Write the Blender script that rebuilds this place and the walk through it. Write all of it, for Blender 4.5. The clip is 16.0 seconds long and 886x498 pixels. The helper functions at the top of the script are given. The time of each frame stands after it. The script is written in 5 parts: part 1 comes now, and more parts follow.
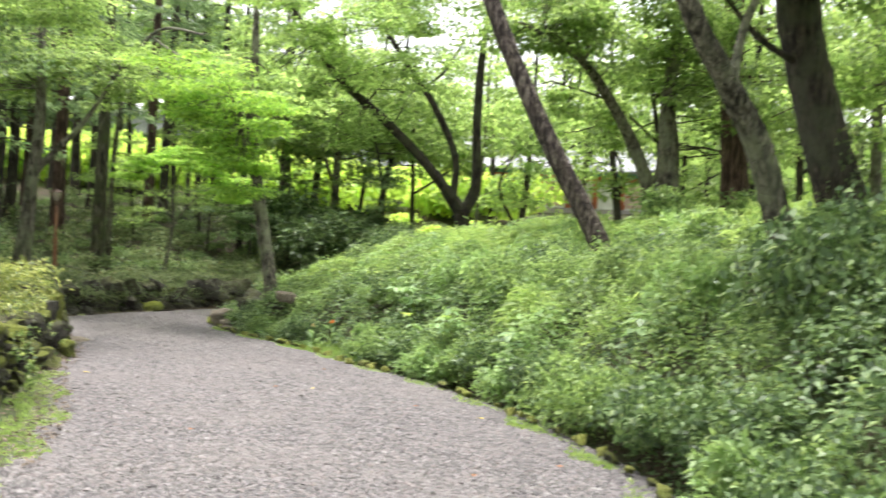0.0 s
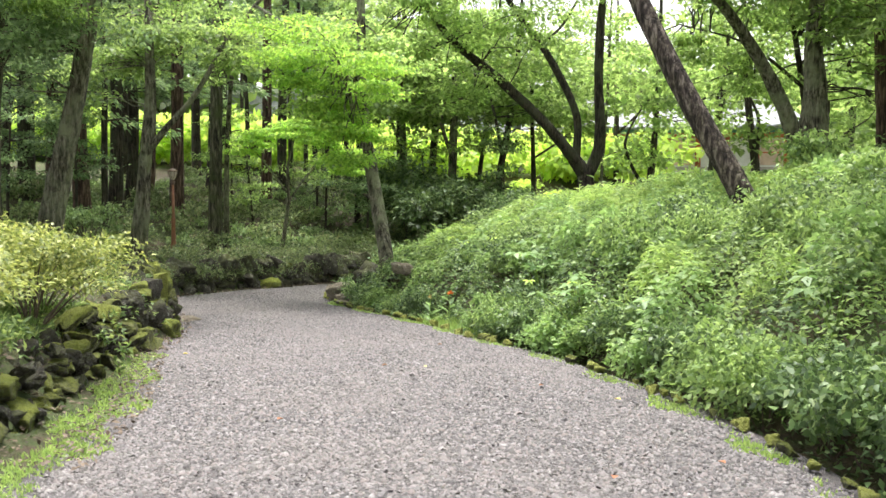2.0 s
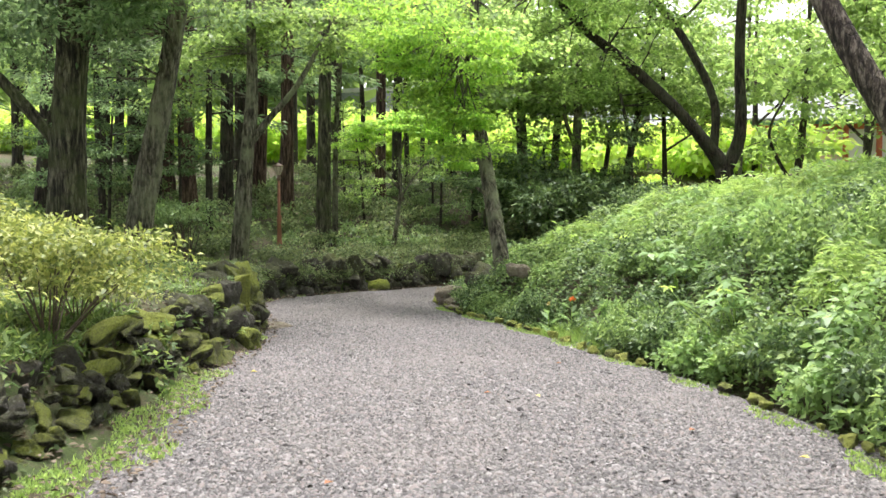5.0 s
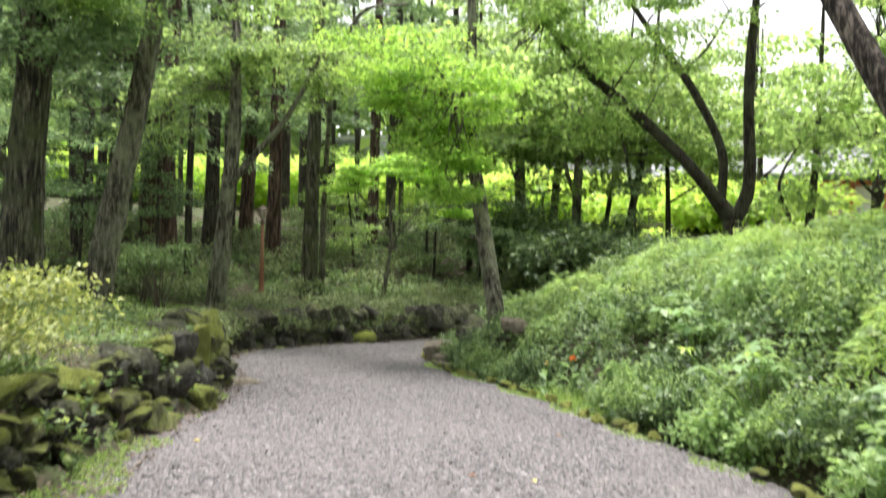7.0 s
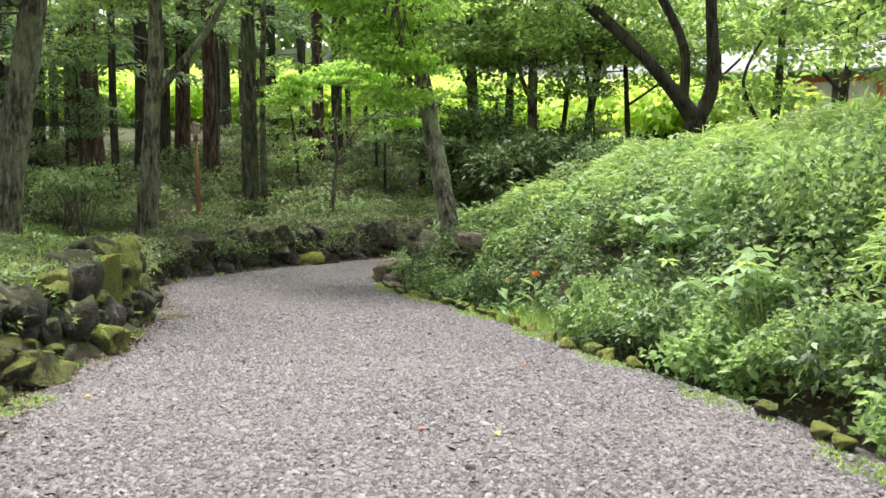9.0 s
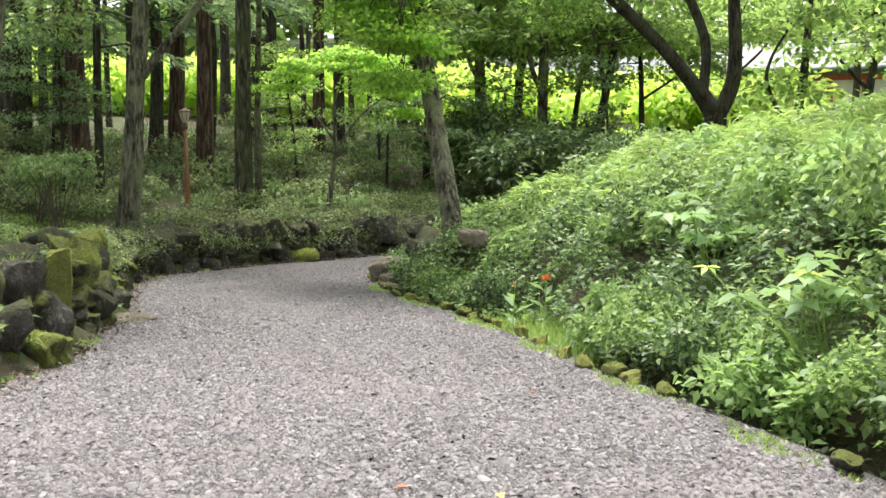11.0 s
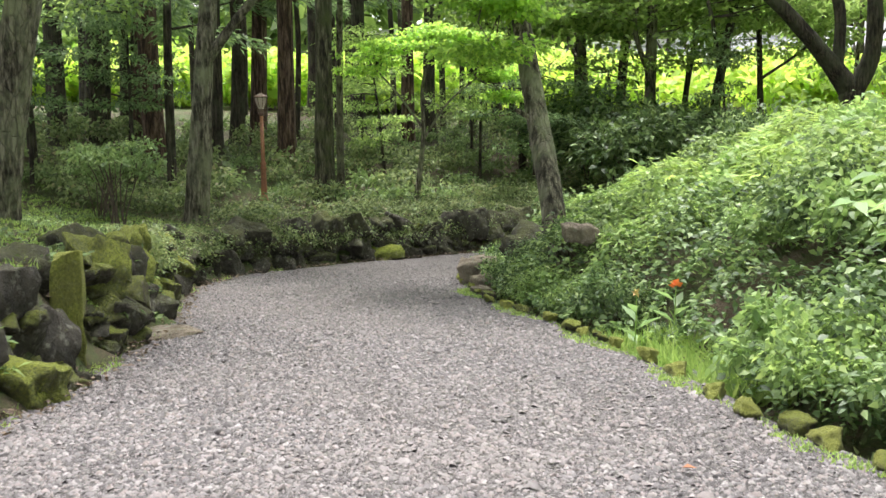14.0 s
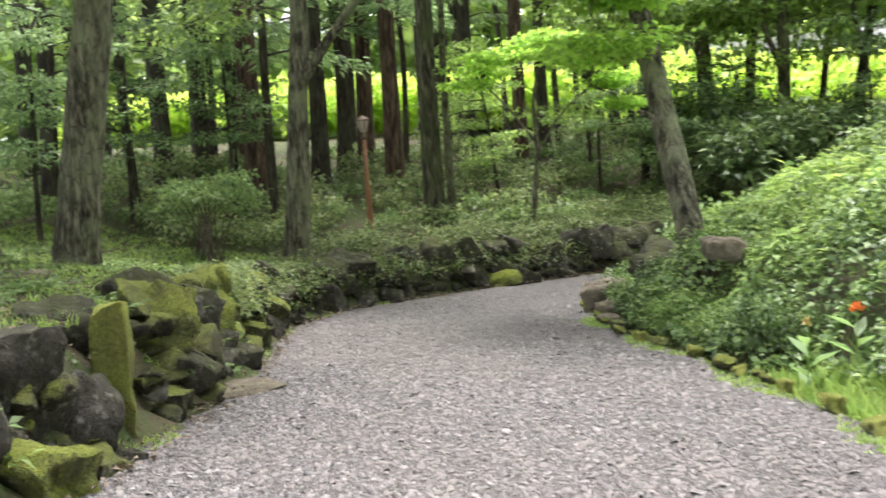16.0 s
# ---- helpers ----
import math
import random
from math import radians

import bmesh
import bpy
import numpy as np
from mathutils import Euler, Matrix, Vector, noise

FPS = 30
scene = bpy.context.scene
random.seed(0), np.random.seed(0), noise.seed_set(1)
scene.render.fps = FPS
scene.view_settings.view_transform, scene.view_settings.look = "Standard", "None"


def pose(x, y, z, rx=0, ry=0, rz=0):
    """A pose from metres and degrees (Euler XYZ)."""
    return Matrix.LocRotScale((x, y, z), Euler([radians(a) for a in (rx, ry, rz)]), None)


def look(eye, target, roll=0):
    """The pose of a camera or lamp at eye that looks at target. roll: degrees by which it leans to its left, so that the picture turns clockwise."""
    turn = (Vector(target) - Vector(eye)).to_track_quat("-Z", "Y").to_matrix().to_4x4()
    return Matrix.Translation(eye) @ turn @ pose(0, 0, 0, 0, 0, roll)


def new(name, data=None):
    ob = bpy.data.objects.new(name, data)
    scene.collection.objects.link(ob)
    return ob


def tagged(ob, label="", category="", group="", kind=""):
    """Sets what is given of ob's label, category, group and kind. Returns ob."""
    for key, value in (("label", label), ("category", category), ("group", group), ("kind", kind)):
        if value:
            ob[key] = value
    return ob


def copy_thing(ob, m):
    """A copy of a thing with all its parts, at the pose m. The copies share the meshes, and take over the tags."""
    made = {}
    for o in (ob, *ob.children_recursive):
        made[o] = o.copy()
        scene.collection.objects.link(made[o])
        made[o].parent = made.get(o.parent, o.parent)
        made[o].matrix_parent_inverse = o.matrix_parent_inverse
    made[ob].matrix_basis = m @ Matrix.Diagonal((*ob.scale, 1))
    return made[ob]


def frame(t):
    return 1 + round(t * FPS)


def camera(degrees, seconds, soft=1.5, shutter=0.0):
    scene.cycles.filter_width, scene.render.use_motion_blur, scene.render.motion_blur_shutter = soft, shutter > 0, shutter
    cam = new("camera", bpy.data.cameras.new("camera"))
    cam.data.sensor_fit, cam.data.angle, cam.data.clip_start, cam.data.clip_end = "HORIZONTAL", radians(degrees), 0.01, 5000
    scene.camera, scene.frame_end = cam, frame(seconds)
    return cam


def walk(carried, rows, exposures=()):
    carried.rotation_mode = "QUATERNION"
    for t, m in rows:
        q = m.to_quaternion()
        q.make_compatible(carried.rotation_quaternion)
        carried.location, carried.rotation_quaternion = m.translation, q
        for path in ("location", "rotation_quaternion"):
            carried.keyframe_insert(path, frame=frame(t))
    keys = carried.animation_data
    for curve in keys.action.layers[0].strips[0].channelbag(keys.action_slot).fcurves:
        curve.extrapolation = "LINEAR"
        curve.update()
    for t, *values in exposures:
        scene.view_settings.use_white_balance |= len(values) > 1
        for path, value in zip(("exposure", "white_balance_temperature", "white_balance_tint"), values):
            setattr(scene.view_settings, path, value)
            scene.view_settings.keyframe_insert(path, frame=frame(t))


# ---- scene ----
cam = camera(49.04, 16.0, shutter=0.4)
PATH = [
    (0, pose(0.000, 0.000, 1.609, 88.43, -2.64, 0.10)),
    (0.5, pose(-0.007, 0.413, 1.566, 88.02, -0.71, 5.87)),
    (1, pose(-0.017, 0.836, 1.500, 88.07, -1.45, 7.38)),
    (1.5, pose(-0.005, 1.264, 1.432, 86.72, -0.45, 7.22)),
    (2, pose(0.019, 1.695, 1.390, 86.57, -0.16, 7.34)),
    (2.5, pose(0.022, 2.104, 1.338, 86.00, -4.71, 8.59)),
    (3, pose(0.028, 2.563, 1.289, 84.54, -2.75, 8.69)),
    (3.5, pose(-0.022, 3.023, 1.256, 83.54, -3.07, 10.53)),
    (4, pose(-0.079, 3.477, 1.249, 83.84, -1.57, 10.28)),
    (4.5, pose(-0.162, 3.925, 1.246, 85.23, -0.97, 12.09)),
    (5, pose(-0.259, 4.334, 1.213, 86.59, 0.12, 14.62)),
    (6.8, pose(-0.52, 5.93, 1.115, 87.6, -0.9, 14.4)),
    (7.3, pose(-0.612, 6.39, 1.072, 93.0, -1.1, 14.6)),
    (7.5, pose(-0.643, 6.566, 1.058, 87.30, -0.73, 13.74)),
    (8, pose(-0.700, 7.004, 1.023, 84.63, 1.24, 11.98)),
    (8.5, pose(-0.765, 7.451, 0.999, 84.60, 1.53, 12.10)),
    (9, pose(-0.834, 7.896, 0.977, 84.62, 1.10, 11.86)),
    (11.5, pose(-1.161, 9.954, 0.816, 84.42, 0.24, 12.36)),
    (12, pose(-1.246, 10.364, 0.781, 85.75, 1.91, 13.96)),
    (12.5, pose(-1.358, 10.768, 0.744, 85.39, 1.78, 15.74)),
    (13, pose(-1.470, 11.171, 0.714, 84.74, 2.31, 16.03)),
    (13.5, pose(-1.585, 11.582, 0.696, 84.00, 2.01, 17.01)),
    (14, pose(-1.718, 12.016, 0.673, 84.11, 1.00, 17.87)),
    (14.5, pose(-1.831, 12.467, 0.642, 84.30, 3.47, 18.13)),
    (15, pose(-1.944, 12.900, 0.618, 84.87, 3.62, 19.01)),
    (15.5, pose(-2.070, 13.316, 0.593, 85.14, 4.19, 20.16)),
    (16, pose(-2.219, 13.741, 0.575, 85.69, 4.40, 24.81)),
]
walk(cam, PATH, [(0.0, 1.87, 6550, 10.5), (5.0, 1.85, 6500, 11), (8.5, 1.8, 6450, 11.5), (12.5, 1.98, 6500, 11.5), (14.5, 1.95, 6500, 12), (16.0, 2.1, 6500, 12)])

# ---- light ----
world = bpy.data.worlds.new("overcast_sky")
scene.world = world
world.use_nodes = True
wn, wl = world.node_tree.nodes, world.node_tree.links
wn.clear()
sky = wn.new("ShaderNodeTexSky")
sky.sky_type, sky.sun_disc = "NISHITA", False
sky.sun_elevation, sky.sun_rotation = radians(72), radians(-16)
sky.air_density, sky.dust_density = 1.0, 4.0
bw = wn.new("ShaderNodeRGBToBW")
cloud = wn.new("ShaderNodeMix")
cloud.data_type = "RGBA"
cloud.inputs["Factor"].default_value = 0.86
back = wn.new("ShaderNodeBackground")
back.inputs["Strength"].default_value = 0.15
wout = wn.new("ShaderNodeOutputWorld")
wl.new(sky.outputs[0], bw.inputs[0])
wl.new(sky.outputs[0], cloud.inputs["A"])
wl.new(bw.outputs[0], cloud.inputs["B"])
wl.new(cloud.outputs["Result"], back.inputs["Color"])
wl.new(back.outputs[0], wout.inputs[0])
sun = new("sun", bpy.data.lights.new("sun", "SUN"))
sun.data.energy, sun.data.angle, sun.data.color = 1.2, radians(25), (1.0, 0.97, 0.9)
sun.matrix_world = look((-4, 14, 46), (0, 0, 0))

# ---- materials ----
MATS = {}


def shader(name, rough=0.85):
    m = bpy.data.materials.new(name)
    m.use_nodes = True
    n, l = m.node_tree.nodes, m.node_tree.links
    b = n["Principled BSDF"]
    b.inputs["Roughness"].default_value = rough
    MATS[name] = m
    return m, n, l, b


def ramp(n, stops):
    r = n.new("ShaderNodeValToRGB")
    e = r.color_ramp.elements
    while len(e) < len(stops):
        e.new(0.5)
    for k, (p, c) in zip(e, stops):
        k.position, k.color = p, (*c, 1)
    return r


def noise_tex(n, l, scale, detail=4, rough=0.6, stretch=None, where="Object"):
    co = n.new("ShaderNodeTexCoord")
    t = n.new("ShaderNodeTexNoise")
    t.inputs["Scale"].default_value, t.inputs["Detail"].default_value = scale, detail
    t.inputs["Roughness"].default_value = rough
    if stretch:
        mp = n.new("ShaderNodeMapping")
        mp.inputs["Scale"].default_value = stretch
        l.new(co.outputs[where], mp.inputs[0])
        l.new(mp.outputs[0], t.inputs["Vector"])
    else:
        l.new(co.outputs[where], t.inputs["Vector"])
    return t


def mixc(n, l, fac, a, b, kind="MIX"):
    m = n.new("ShaderNodeMix")
    m.data_type, m.blend_type = "RGBA", kind
    for key, v in (("Factor", fac), ("A", a), ("B", b)):
        if isinstance(v, (int, float)):
            m.inputs[key].default_value = v
        elif isinstance(v, tuple):
            m.inputs[key].default_value = (*v, 1)
        else:
            l.new(v, m.inputs[key])
    return m.outputs["Result"]


def relief(n, l, b, height, strength, dist):
    k = n.new("ShaderNodeBump")
    k.inputs["Strength"].default_value, k.inputs["Distance"].default_value = strength, dist
    l.new(height, k.inputs["Height"])
    l.new(k.outputs[0], b.inputs["Normal"])


def span(n, l, value, lo, hi):
    k = n.new("ShaderNodeMapRange")
    k.inputs["From Min"].default_value, k.inputs["From Max"].default_value = lo, hi
    l.new(value, k.inputs["Value"])
    return k.outputs[0]


def leaf_mat(name, stops, through_light=0.4, gloss=0.45, boost_by=1.5):
    """Leaves: a colour for each leaf, a shift for each plant, light that shines through."""
    m, n, l, b = shader(name, gloss)
    geo, info = n.new("ShaderNodeNewGeometry"), n.new("ShaderNodeObjectInfo")
    r = ramp(n, stops)
    l.new(geo.outputs["Random Per Island"], r.inputs[0])
    patch = noise_tex(n, l, 0.9, 3)
    hs = n.new("ShaderNodeHueSaturation")
    add = n.new("ShaderNodeMath")
    add.operation = "ADD"
    l.new(span(n, l, info.outputs["Random"], -1.0, 2.2), add.inputs[0])
    l.new(span(n, l, patch.outputs[0], -0.3, 1.1), add.inputs[1])
    l.new(add.outputs[0], hs.inputs["Value"])
    hs.inputs["Saturation"].default_value = 0.82
    l.new(r.outputs[0], hs.inputs["Color"])
    l.new(hs.outputs[0], b.inputs["Base Color"])
    b.inputs["Specular IOR Level"].default_value = 0.35
    tr = n.new("ShaderNodeBsdfTranslucent")
    warm = mixc(n, l, 0.5, hs.outputs[0], (1.0, 0.95, 0.5), "MULTIPLY")
    boost = n.new("ShaderNodeHueSaturation")
    boost.inputs["Value"].default_value = boost_by
    l.new(warm, boost.inputs["Color"])
    l.new(boost.outputs[0], tr.inputs["Color"])
    mx = n.new("ShaderNodeMixShader")
    mx.inputs[0].default_value = through_light
    l.new(b.outputs[0], mx.inputs[1])
    l.new(tr.outputs[0], mx.inputs[2])
    l.new(mx.outputs[0], n["Material Output"].inputs["Surface"])
    return m


leaf_mat("shrub_leaf", [(0, (0.06, 0.12, 0.028)), (0.45, (0.17, 0.29, 0.065)), (0.85, (0.28, 0.42, 0.1)), (1, (0.36, 0.5, 0.14))], 0.42, 0.48)
leaf_mat("pale_leaf", [(0, (0.14, 0.26, 0.065)), (0.6, (0.25, 0.42, 0.105)), (1, (0.35, 0.51, 0.15))], 0.42, 0.48)
leaf_mat("cover_leaf", [(0, (0.05, 0.075, 0.025)), (0.6, (0.09, 0.14, 0.04)), (1, (0.17, 0.21, 0.08))], 0.35)
leaf_mat("wood_leaf", [(0, (0.1, 0.18, 0.055)), (0.6, (0.2, 0.33, 0.1)), (1, (0.32, 0.45, 0.15))], 0.4, 0.5)
leaf_mat("glossy_leaf", [(0, (0.035, 0.075, 0.022)), (0.5, (0.1, 0.19, 0.05)), (0.9, (0.2, 0.32, 0.09)), (1, (0.32, 0.43, 0.15))], 0.3, 0.42)
leaf_mat("litter_leaf", [(0, (0.05, 0.035, 0.025)), (0.5, (0.13, 0.085, 0.055)), (1, (0.25, 0.18, 0.12))], 0.15, 0.7)
leaf_mat("fern_leaf", [(0, (0.06, 0.12, 0.03)), (0.6, (0.14, 0.24, 0.05)), (1, (0.3, 0.4, 0.09))], 0.4, 0.55)
leaf_mat("grass_leaf", [(0, (0.17, 0.29, 0.045)), (0.6, (0.27, 0.43, 0.075)), (1, (0.4, 0.53, 0.12))], 0.45)
leaf_mat("azalea_leaf", [(0, (0.09, 0.14, 0.02)), (0.5, (0.23, 0.285, 0.04)), (1, (0.42, 0.45, 0.09))], 0.35)
leaf_mat("dull_leaf", [(0, (0.06, 0.095, 0.035)), (0.6, (0.16, 0.225, 0.08)), (0.9, (0.24, 0.31, 0.12)), (1, (0.25, 0.22, 0.13))], 0.42, 0.55)
leaf_mat("maple_leaf", [(0, (0.15, 0.33, 0.012)), (0.5, (0.25, 0.47, 0.02)), (1, (0.39, 0.58, 0.035))], 0.6, 0.45, 1.7)
leaf_mat("tree_leaf", [(0, (0.1, 0.19, 0.033)), (0.5, (0.185, 0.305, 0.058)), (1, (0.3, 0.425, 0.11))], 0.62, 0.45, 1.75)
leaf_mat("needle_leaf", [(0, (0.07, 0.14, 0.055)), (0.6, (0.14, 0.24, 0.095)), (1, (0.23, 0.34, 0.15))], 0.5, 0.5, 1.8)
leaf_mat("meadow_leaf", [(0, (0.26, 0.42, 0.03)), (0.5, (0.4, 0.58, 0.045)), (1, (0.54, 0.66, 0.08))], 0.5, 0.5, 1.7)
leaf_mat("broad_leaf", [(0, (0.14, 0.3, 0.08)), (1, (0.26, 0.42, 0.14))], 0.4, 0.35)


def bark(name, dark, mid, light, plates=6.0, lichen=None, long=0.13, depth=0.035):
    m, n, l, b = shader(name, 0.95)
    grain = noise_tex(n, l, plates * 2.2, 6, 0.7, (1, 1, long))
    patch = noise_tex(n, l, 1.7, 4)
    r = ramp(n, [(0.4, dark), (0.5, mid), (0.62, light)])
    l.new(grain.outputs[0], r.inputs[0])
    col = r.outputs[0]
    vor = n.new("ShaderNodeTexVoronoi")
    co, mp = n.new("ShaderNodeTexCoord"), n.new("ShaderNodeMapping")
    mp.inputs["Scale"].default_value = (1, 1, long * 1.3)
    vor.feature = "DISTANCE_TO_EDGE"
    vor.inputs["Scale"].default_value = plates * 2.2
    l.new(co.outputs["Object"], mp.inputs[0])
    l.new(mp.outputs[0], vor.inputs["Vector"])
    crack = span(n, l, vor.outputs["Distance"], -0.06, 0.07)
    col = mixc(n, l, crack, dark, col)
    if lichen:
        col = mixc(n, l, span(n, l, patch.outputs[0], 0.45, 0.68), col, lichen)
    l.new(col, b.inputs["Base Color"])
    mul = n.new("ShaderNodeMath")
    mul.operation = "MULTIPLY_ADD"
    mul.inputs[1].default_value = 0.6
    l.new(grain.outputs[0], mul.inputs[0])
    l.new(crack, mul.inputs[2])
    relief(n, l, b, mul.outputs[0], 0.9, depth)
    return m


bark("dark_bark", (0.012, 0.009, 0.008), (0.045, 0.034, 0.028), (0.12, 0.094, 0.076), 7, (0.08, 0.08, 0.055))
bark("red_bark", (0.026, 0.014, 0.011), (0.095, 0.054, 0.042), (0.21, 0.14, 0.11), 6)
bark("pine_bark", (0.014, 0.01, 0.009), (0.07, 0.05, 0.044), (0.27, 0.22, 0.19), 4.5, None, 0.22, 0.06)
bark("grey_bark", (0.02, 0.017, 0.013), (0.115, 0.1, 0.076), (0.3, 0.27, 0.215), 6, (0.25, 0.26, 0.17), 0.2, 0.05)
bark("moss_bark", (0.012, 0.01, 0.008), (0.075, 0.066, 0.045), (0.22, 0.2, 0.14), 5, (0.085, 0.1, 0.04), 0.16, 0.06)


def rock_mat(name, dark, light, moss_lo, moss_hi, moss_a=(0.09, 0.13, 0.015), moss_b=(0.25, 0.3, 0.035)):
    m, n, l, b = shader(name, 0.9)
    big, fine = noise_tex(n, l, 7.0, 8, 0.72), noise_tex(n, l, 38, 5, 0.7)
    r = ramp(n, [(0.3, dark), (0.7, light)])
    l.new(big.outputs[0], r.inputs[0])
    col = mixc(n, l, span(n, l, fine.outputs[0], 0.35, 0.75), r.outputs[0], (0.3, 0.28, 0.25), "OVERLAY")
    crust = noise_tex(n, l, 11, 3, 0.55)
    col = mixc(n, l, span(n, l, crust.outputs[0], 0.56, 0.82), col, (0.3, 0.3, 0.25))
    geo, sep = n.new("ShaderNodeNewGeometry"), n.new("ShaderNodeSeparateXYZ")
    info = n.new("ShaderNodeObjectInfo")
    l.new(geo.outputs["Normal"], sep.inputs[0])
    mo = noise_tex(n, l, 2.4, 5, 0.7, None, "Object")
    k = n.new("ShaderNodeMath")
    k.operation = "MULTIPLY_ADD"
    k.inputs[1].default_value = 0.35
    l.new(sep.outputs["Z"], k.inputs[0])
    l.new(mo.outputs[0], k.inputs[2])
    k2 = n.new("ShaderNodeMath")
    k2.operation = "MULTIPLY_ADD"
    k2.inputs[1].default_value = 0.35
    l.new(info.outputs["Random"], k2.inputs[0])
    l.new(k.outputs[0], k2.inputs[2])
    mr = ramp(n, [(0.3, moss_a), (0.7, moss_b)])
    l.new(fine.outputs[0], mr.inputs[0])
    col = mixc(n, l, span(n, l, k2.outputs[0], moss_lo, moss_hi), col, mr.outputs[0])
    l.new(col, b.inputs["Base Color"])
    mm = n.new("ShaderNodeMath")
    mm.operation = "MULTIPLY_ADD"
    mm.inputs[1].default_value = 0.35
    l.new(fine.outputs[0], mm.inputs[0])
    l.new(big.outputs[0], mm.inputs[2])
    relief(n, l, b, mm.outputs[0], 1.0, 0.11)
    return m


rock_mat("wall_rock", (0.012, 0.011, 0.009), (0.115, 0.104, 0.083), 0.76, 1.3, (0.04, 0.05, 0.01), (0.14, 0.16, 0.03))
rock_mat("mossy_rock", (0.016, 0.014, 0.01), (0.11, 0.098, 0.07), 0.52, 1.02, (0.08, 0.1, 0.012), (0.3, 0.34, 0.045))
rock_mat("moss_slab", (0.08, 0.07, 0.045), (0.24, 0.215, 0.14), 0.2, 0.85, (0.16, 0.18, 0.03), (0.4, 0.43, 0.08))
rock_mat("tan_rock", (0.13, 0.11, 0.085), (0.38, 0.32, 0.25), 1.15, 1.6)

m, n, l, b = shader("gravel_stone", 0.8)
geo = n.new("ShaderNodeNewGeometry")
r = ramp(n, [(0, (0.06, 0.055, 0.06)), (0.22, (0.12, 0.11, 0.116)), (0.5, (0.19, 0.174, 0.182)), (0.74, (0.24, 0.2, 0.194)), (0.9, (0.275, 0.257, 0.258)), (1, (0.35, 0.33, 0.33))])
l.new(geo.outputs["Random Per Island"], r.inputs[0])
fine = noise_tex(n, l, 90, 3)
big = noise_tex(n, l, 0.45, 4)
col = mixc(n, l, span(n, l, fine.outputs[0], 0.2, 1.2), r.outputs[0], (0.1, 0.095, 0.09))
col = mixc(n, l, span(n, l, big.outputs[0], 0.45, 0.9), col, (0.21, 0.188, 0.182))
l.new(col, b.inputs["Base Color"])
relief(n, l, b, fine.outputs[0], 0.4, 0.006)

m, n, l, b = shader("gravel_bed", 0.95)
vor = n.new("ShaderNodeTexVoronoi")
co = n.new("ShaderNodeTexCoord")
vor.inputs["Scale"].default_value = 52
l.new(co.outputs["Object"], vor.inputs["Vector"])
r = ramp(n, [(0, (0.13, 0.12, 0.127)), (0.5, (0.225, 0.206, 0.213)), (0.85, (0.285, 0.25, 0.252)), (1, (0.38, 0.355, 0.355))])
sep = n.new("ShaderNodeSeparateColor")
l.new(vor.outputs["Color"], sep.inputs[0])
l.new(sep.outputs[0], r.inputs[0])
big = noise_tex(n, l, 0.45, 4)
col = mixc(n, l, span(n, l, big.outputs[0], 0.4, 0.85), r.outputs[0], (0.21, 0.188, 0.184))
# shade in the crevices between stones, put into the bed's colour
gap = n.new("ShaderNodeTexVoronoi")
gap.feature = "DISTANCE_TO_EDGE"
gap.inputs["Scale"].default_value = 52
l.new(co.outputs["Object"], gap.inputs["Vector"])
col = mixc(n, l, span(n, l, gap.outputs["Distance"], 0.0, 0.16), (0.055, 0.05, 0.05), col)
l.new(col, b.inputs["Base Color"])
relief(n, l, b, gap.outputs["Distance"], 1.0, 0.05)

m, n, l, b = shader("forest_soil", 0.95)
a1, a2, a3 = noise_tex(n, l, 0.35, 5), noise_tex(n, l, 3.5, 6, 0.7), noise_tex(n, l, 40, 4, 0.7)
r = ramp(n, [(0.3, (0.035, 0.026, 0.017)), (0.55, (0.09, 0.065, 0.04)), (0.75, (0.15, 0.115, 0.08))])
l.new(a3.outputs[0], r.inputs[0])
gr = ramp(n, [(0.3, (0.03, 0.048, 0.012)), (0.7, (0.08, 0.115, 0.028))])
l.new(a3.outputs[0], gr.inputs[0])
ad = n.new("ShaderNodeMath")
ad.operation = "ADD"
l.new(a1.outputs[0], ad.inputs[0])
l.new(a2.outputs[0], ad.inputs[1])
col = mixc(n, l, span(n, l, ad.outputs[0], 0.9, 1.12), r.outputs[0], gr.outputs[0])
l.new(col, b.inputs["Base Color"])
relief(n, l, b, a3.outputs[0], 0.8, 0.05)


def plain(name, a, bcol, rough=0.7, scale=9, bump=0.2, metal=0.0):
    m, n, l, b = shader(name, rough)
    t = noise_tex(n, l, scale, 5)
    r = ramp(n, [(0.3, a), (0.7, bcol)])
    l.new(t.outputs[0], r.inputs[0])
    l.new(r.outputs[0], b.inputs["Base Color"])
    b.inputs["Metallic"].default_value = metal
    relief(n, l, b, t.outputs[0], bump, 0.01)
    return m


plain("copper_paint", (0.2, 0.075, 0.04), (0.33, 0.14, 0.08), 0.5, 14)
plain("lamp_metal", (0.1, 0.06, 0.045), (0.22, 0.13, 0.1), 0.45, 20)
plain("frosted_glass", (0.55, 0.45, 0.4), (0.7, 0.6, 0.55), 0.3, 5)
plain("cut_stone", (0.3, 0.27, 0.24), (0.45, 0.41, 0.37), 0.9, 25)
plain("white_plaster", (0.68, 0.66, 0.62), (0.82, 0.81, 0.78), 0.9, 3)
plain("red_timber", (0.4, 0.1, 0.045), (0.55, 0.17, 0.08), 0.7, 5)
plain("ochre_panel", (0.55, 0.4, 0.3), (0.68, 0.52, 0.42), 0.8, 5)
plain("grey_tile", (0.2, 0.21, 0.22), (0.38, 0.39, 0.4), 0.7, 4)
plain("green_timber", (0.08, 0.22, 0.18), (0.14, 0.32, 0.26), 0.7, 5)
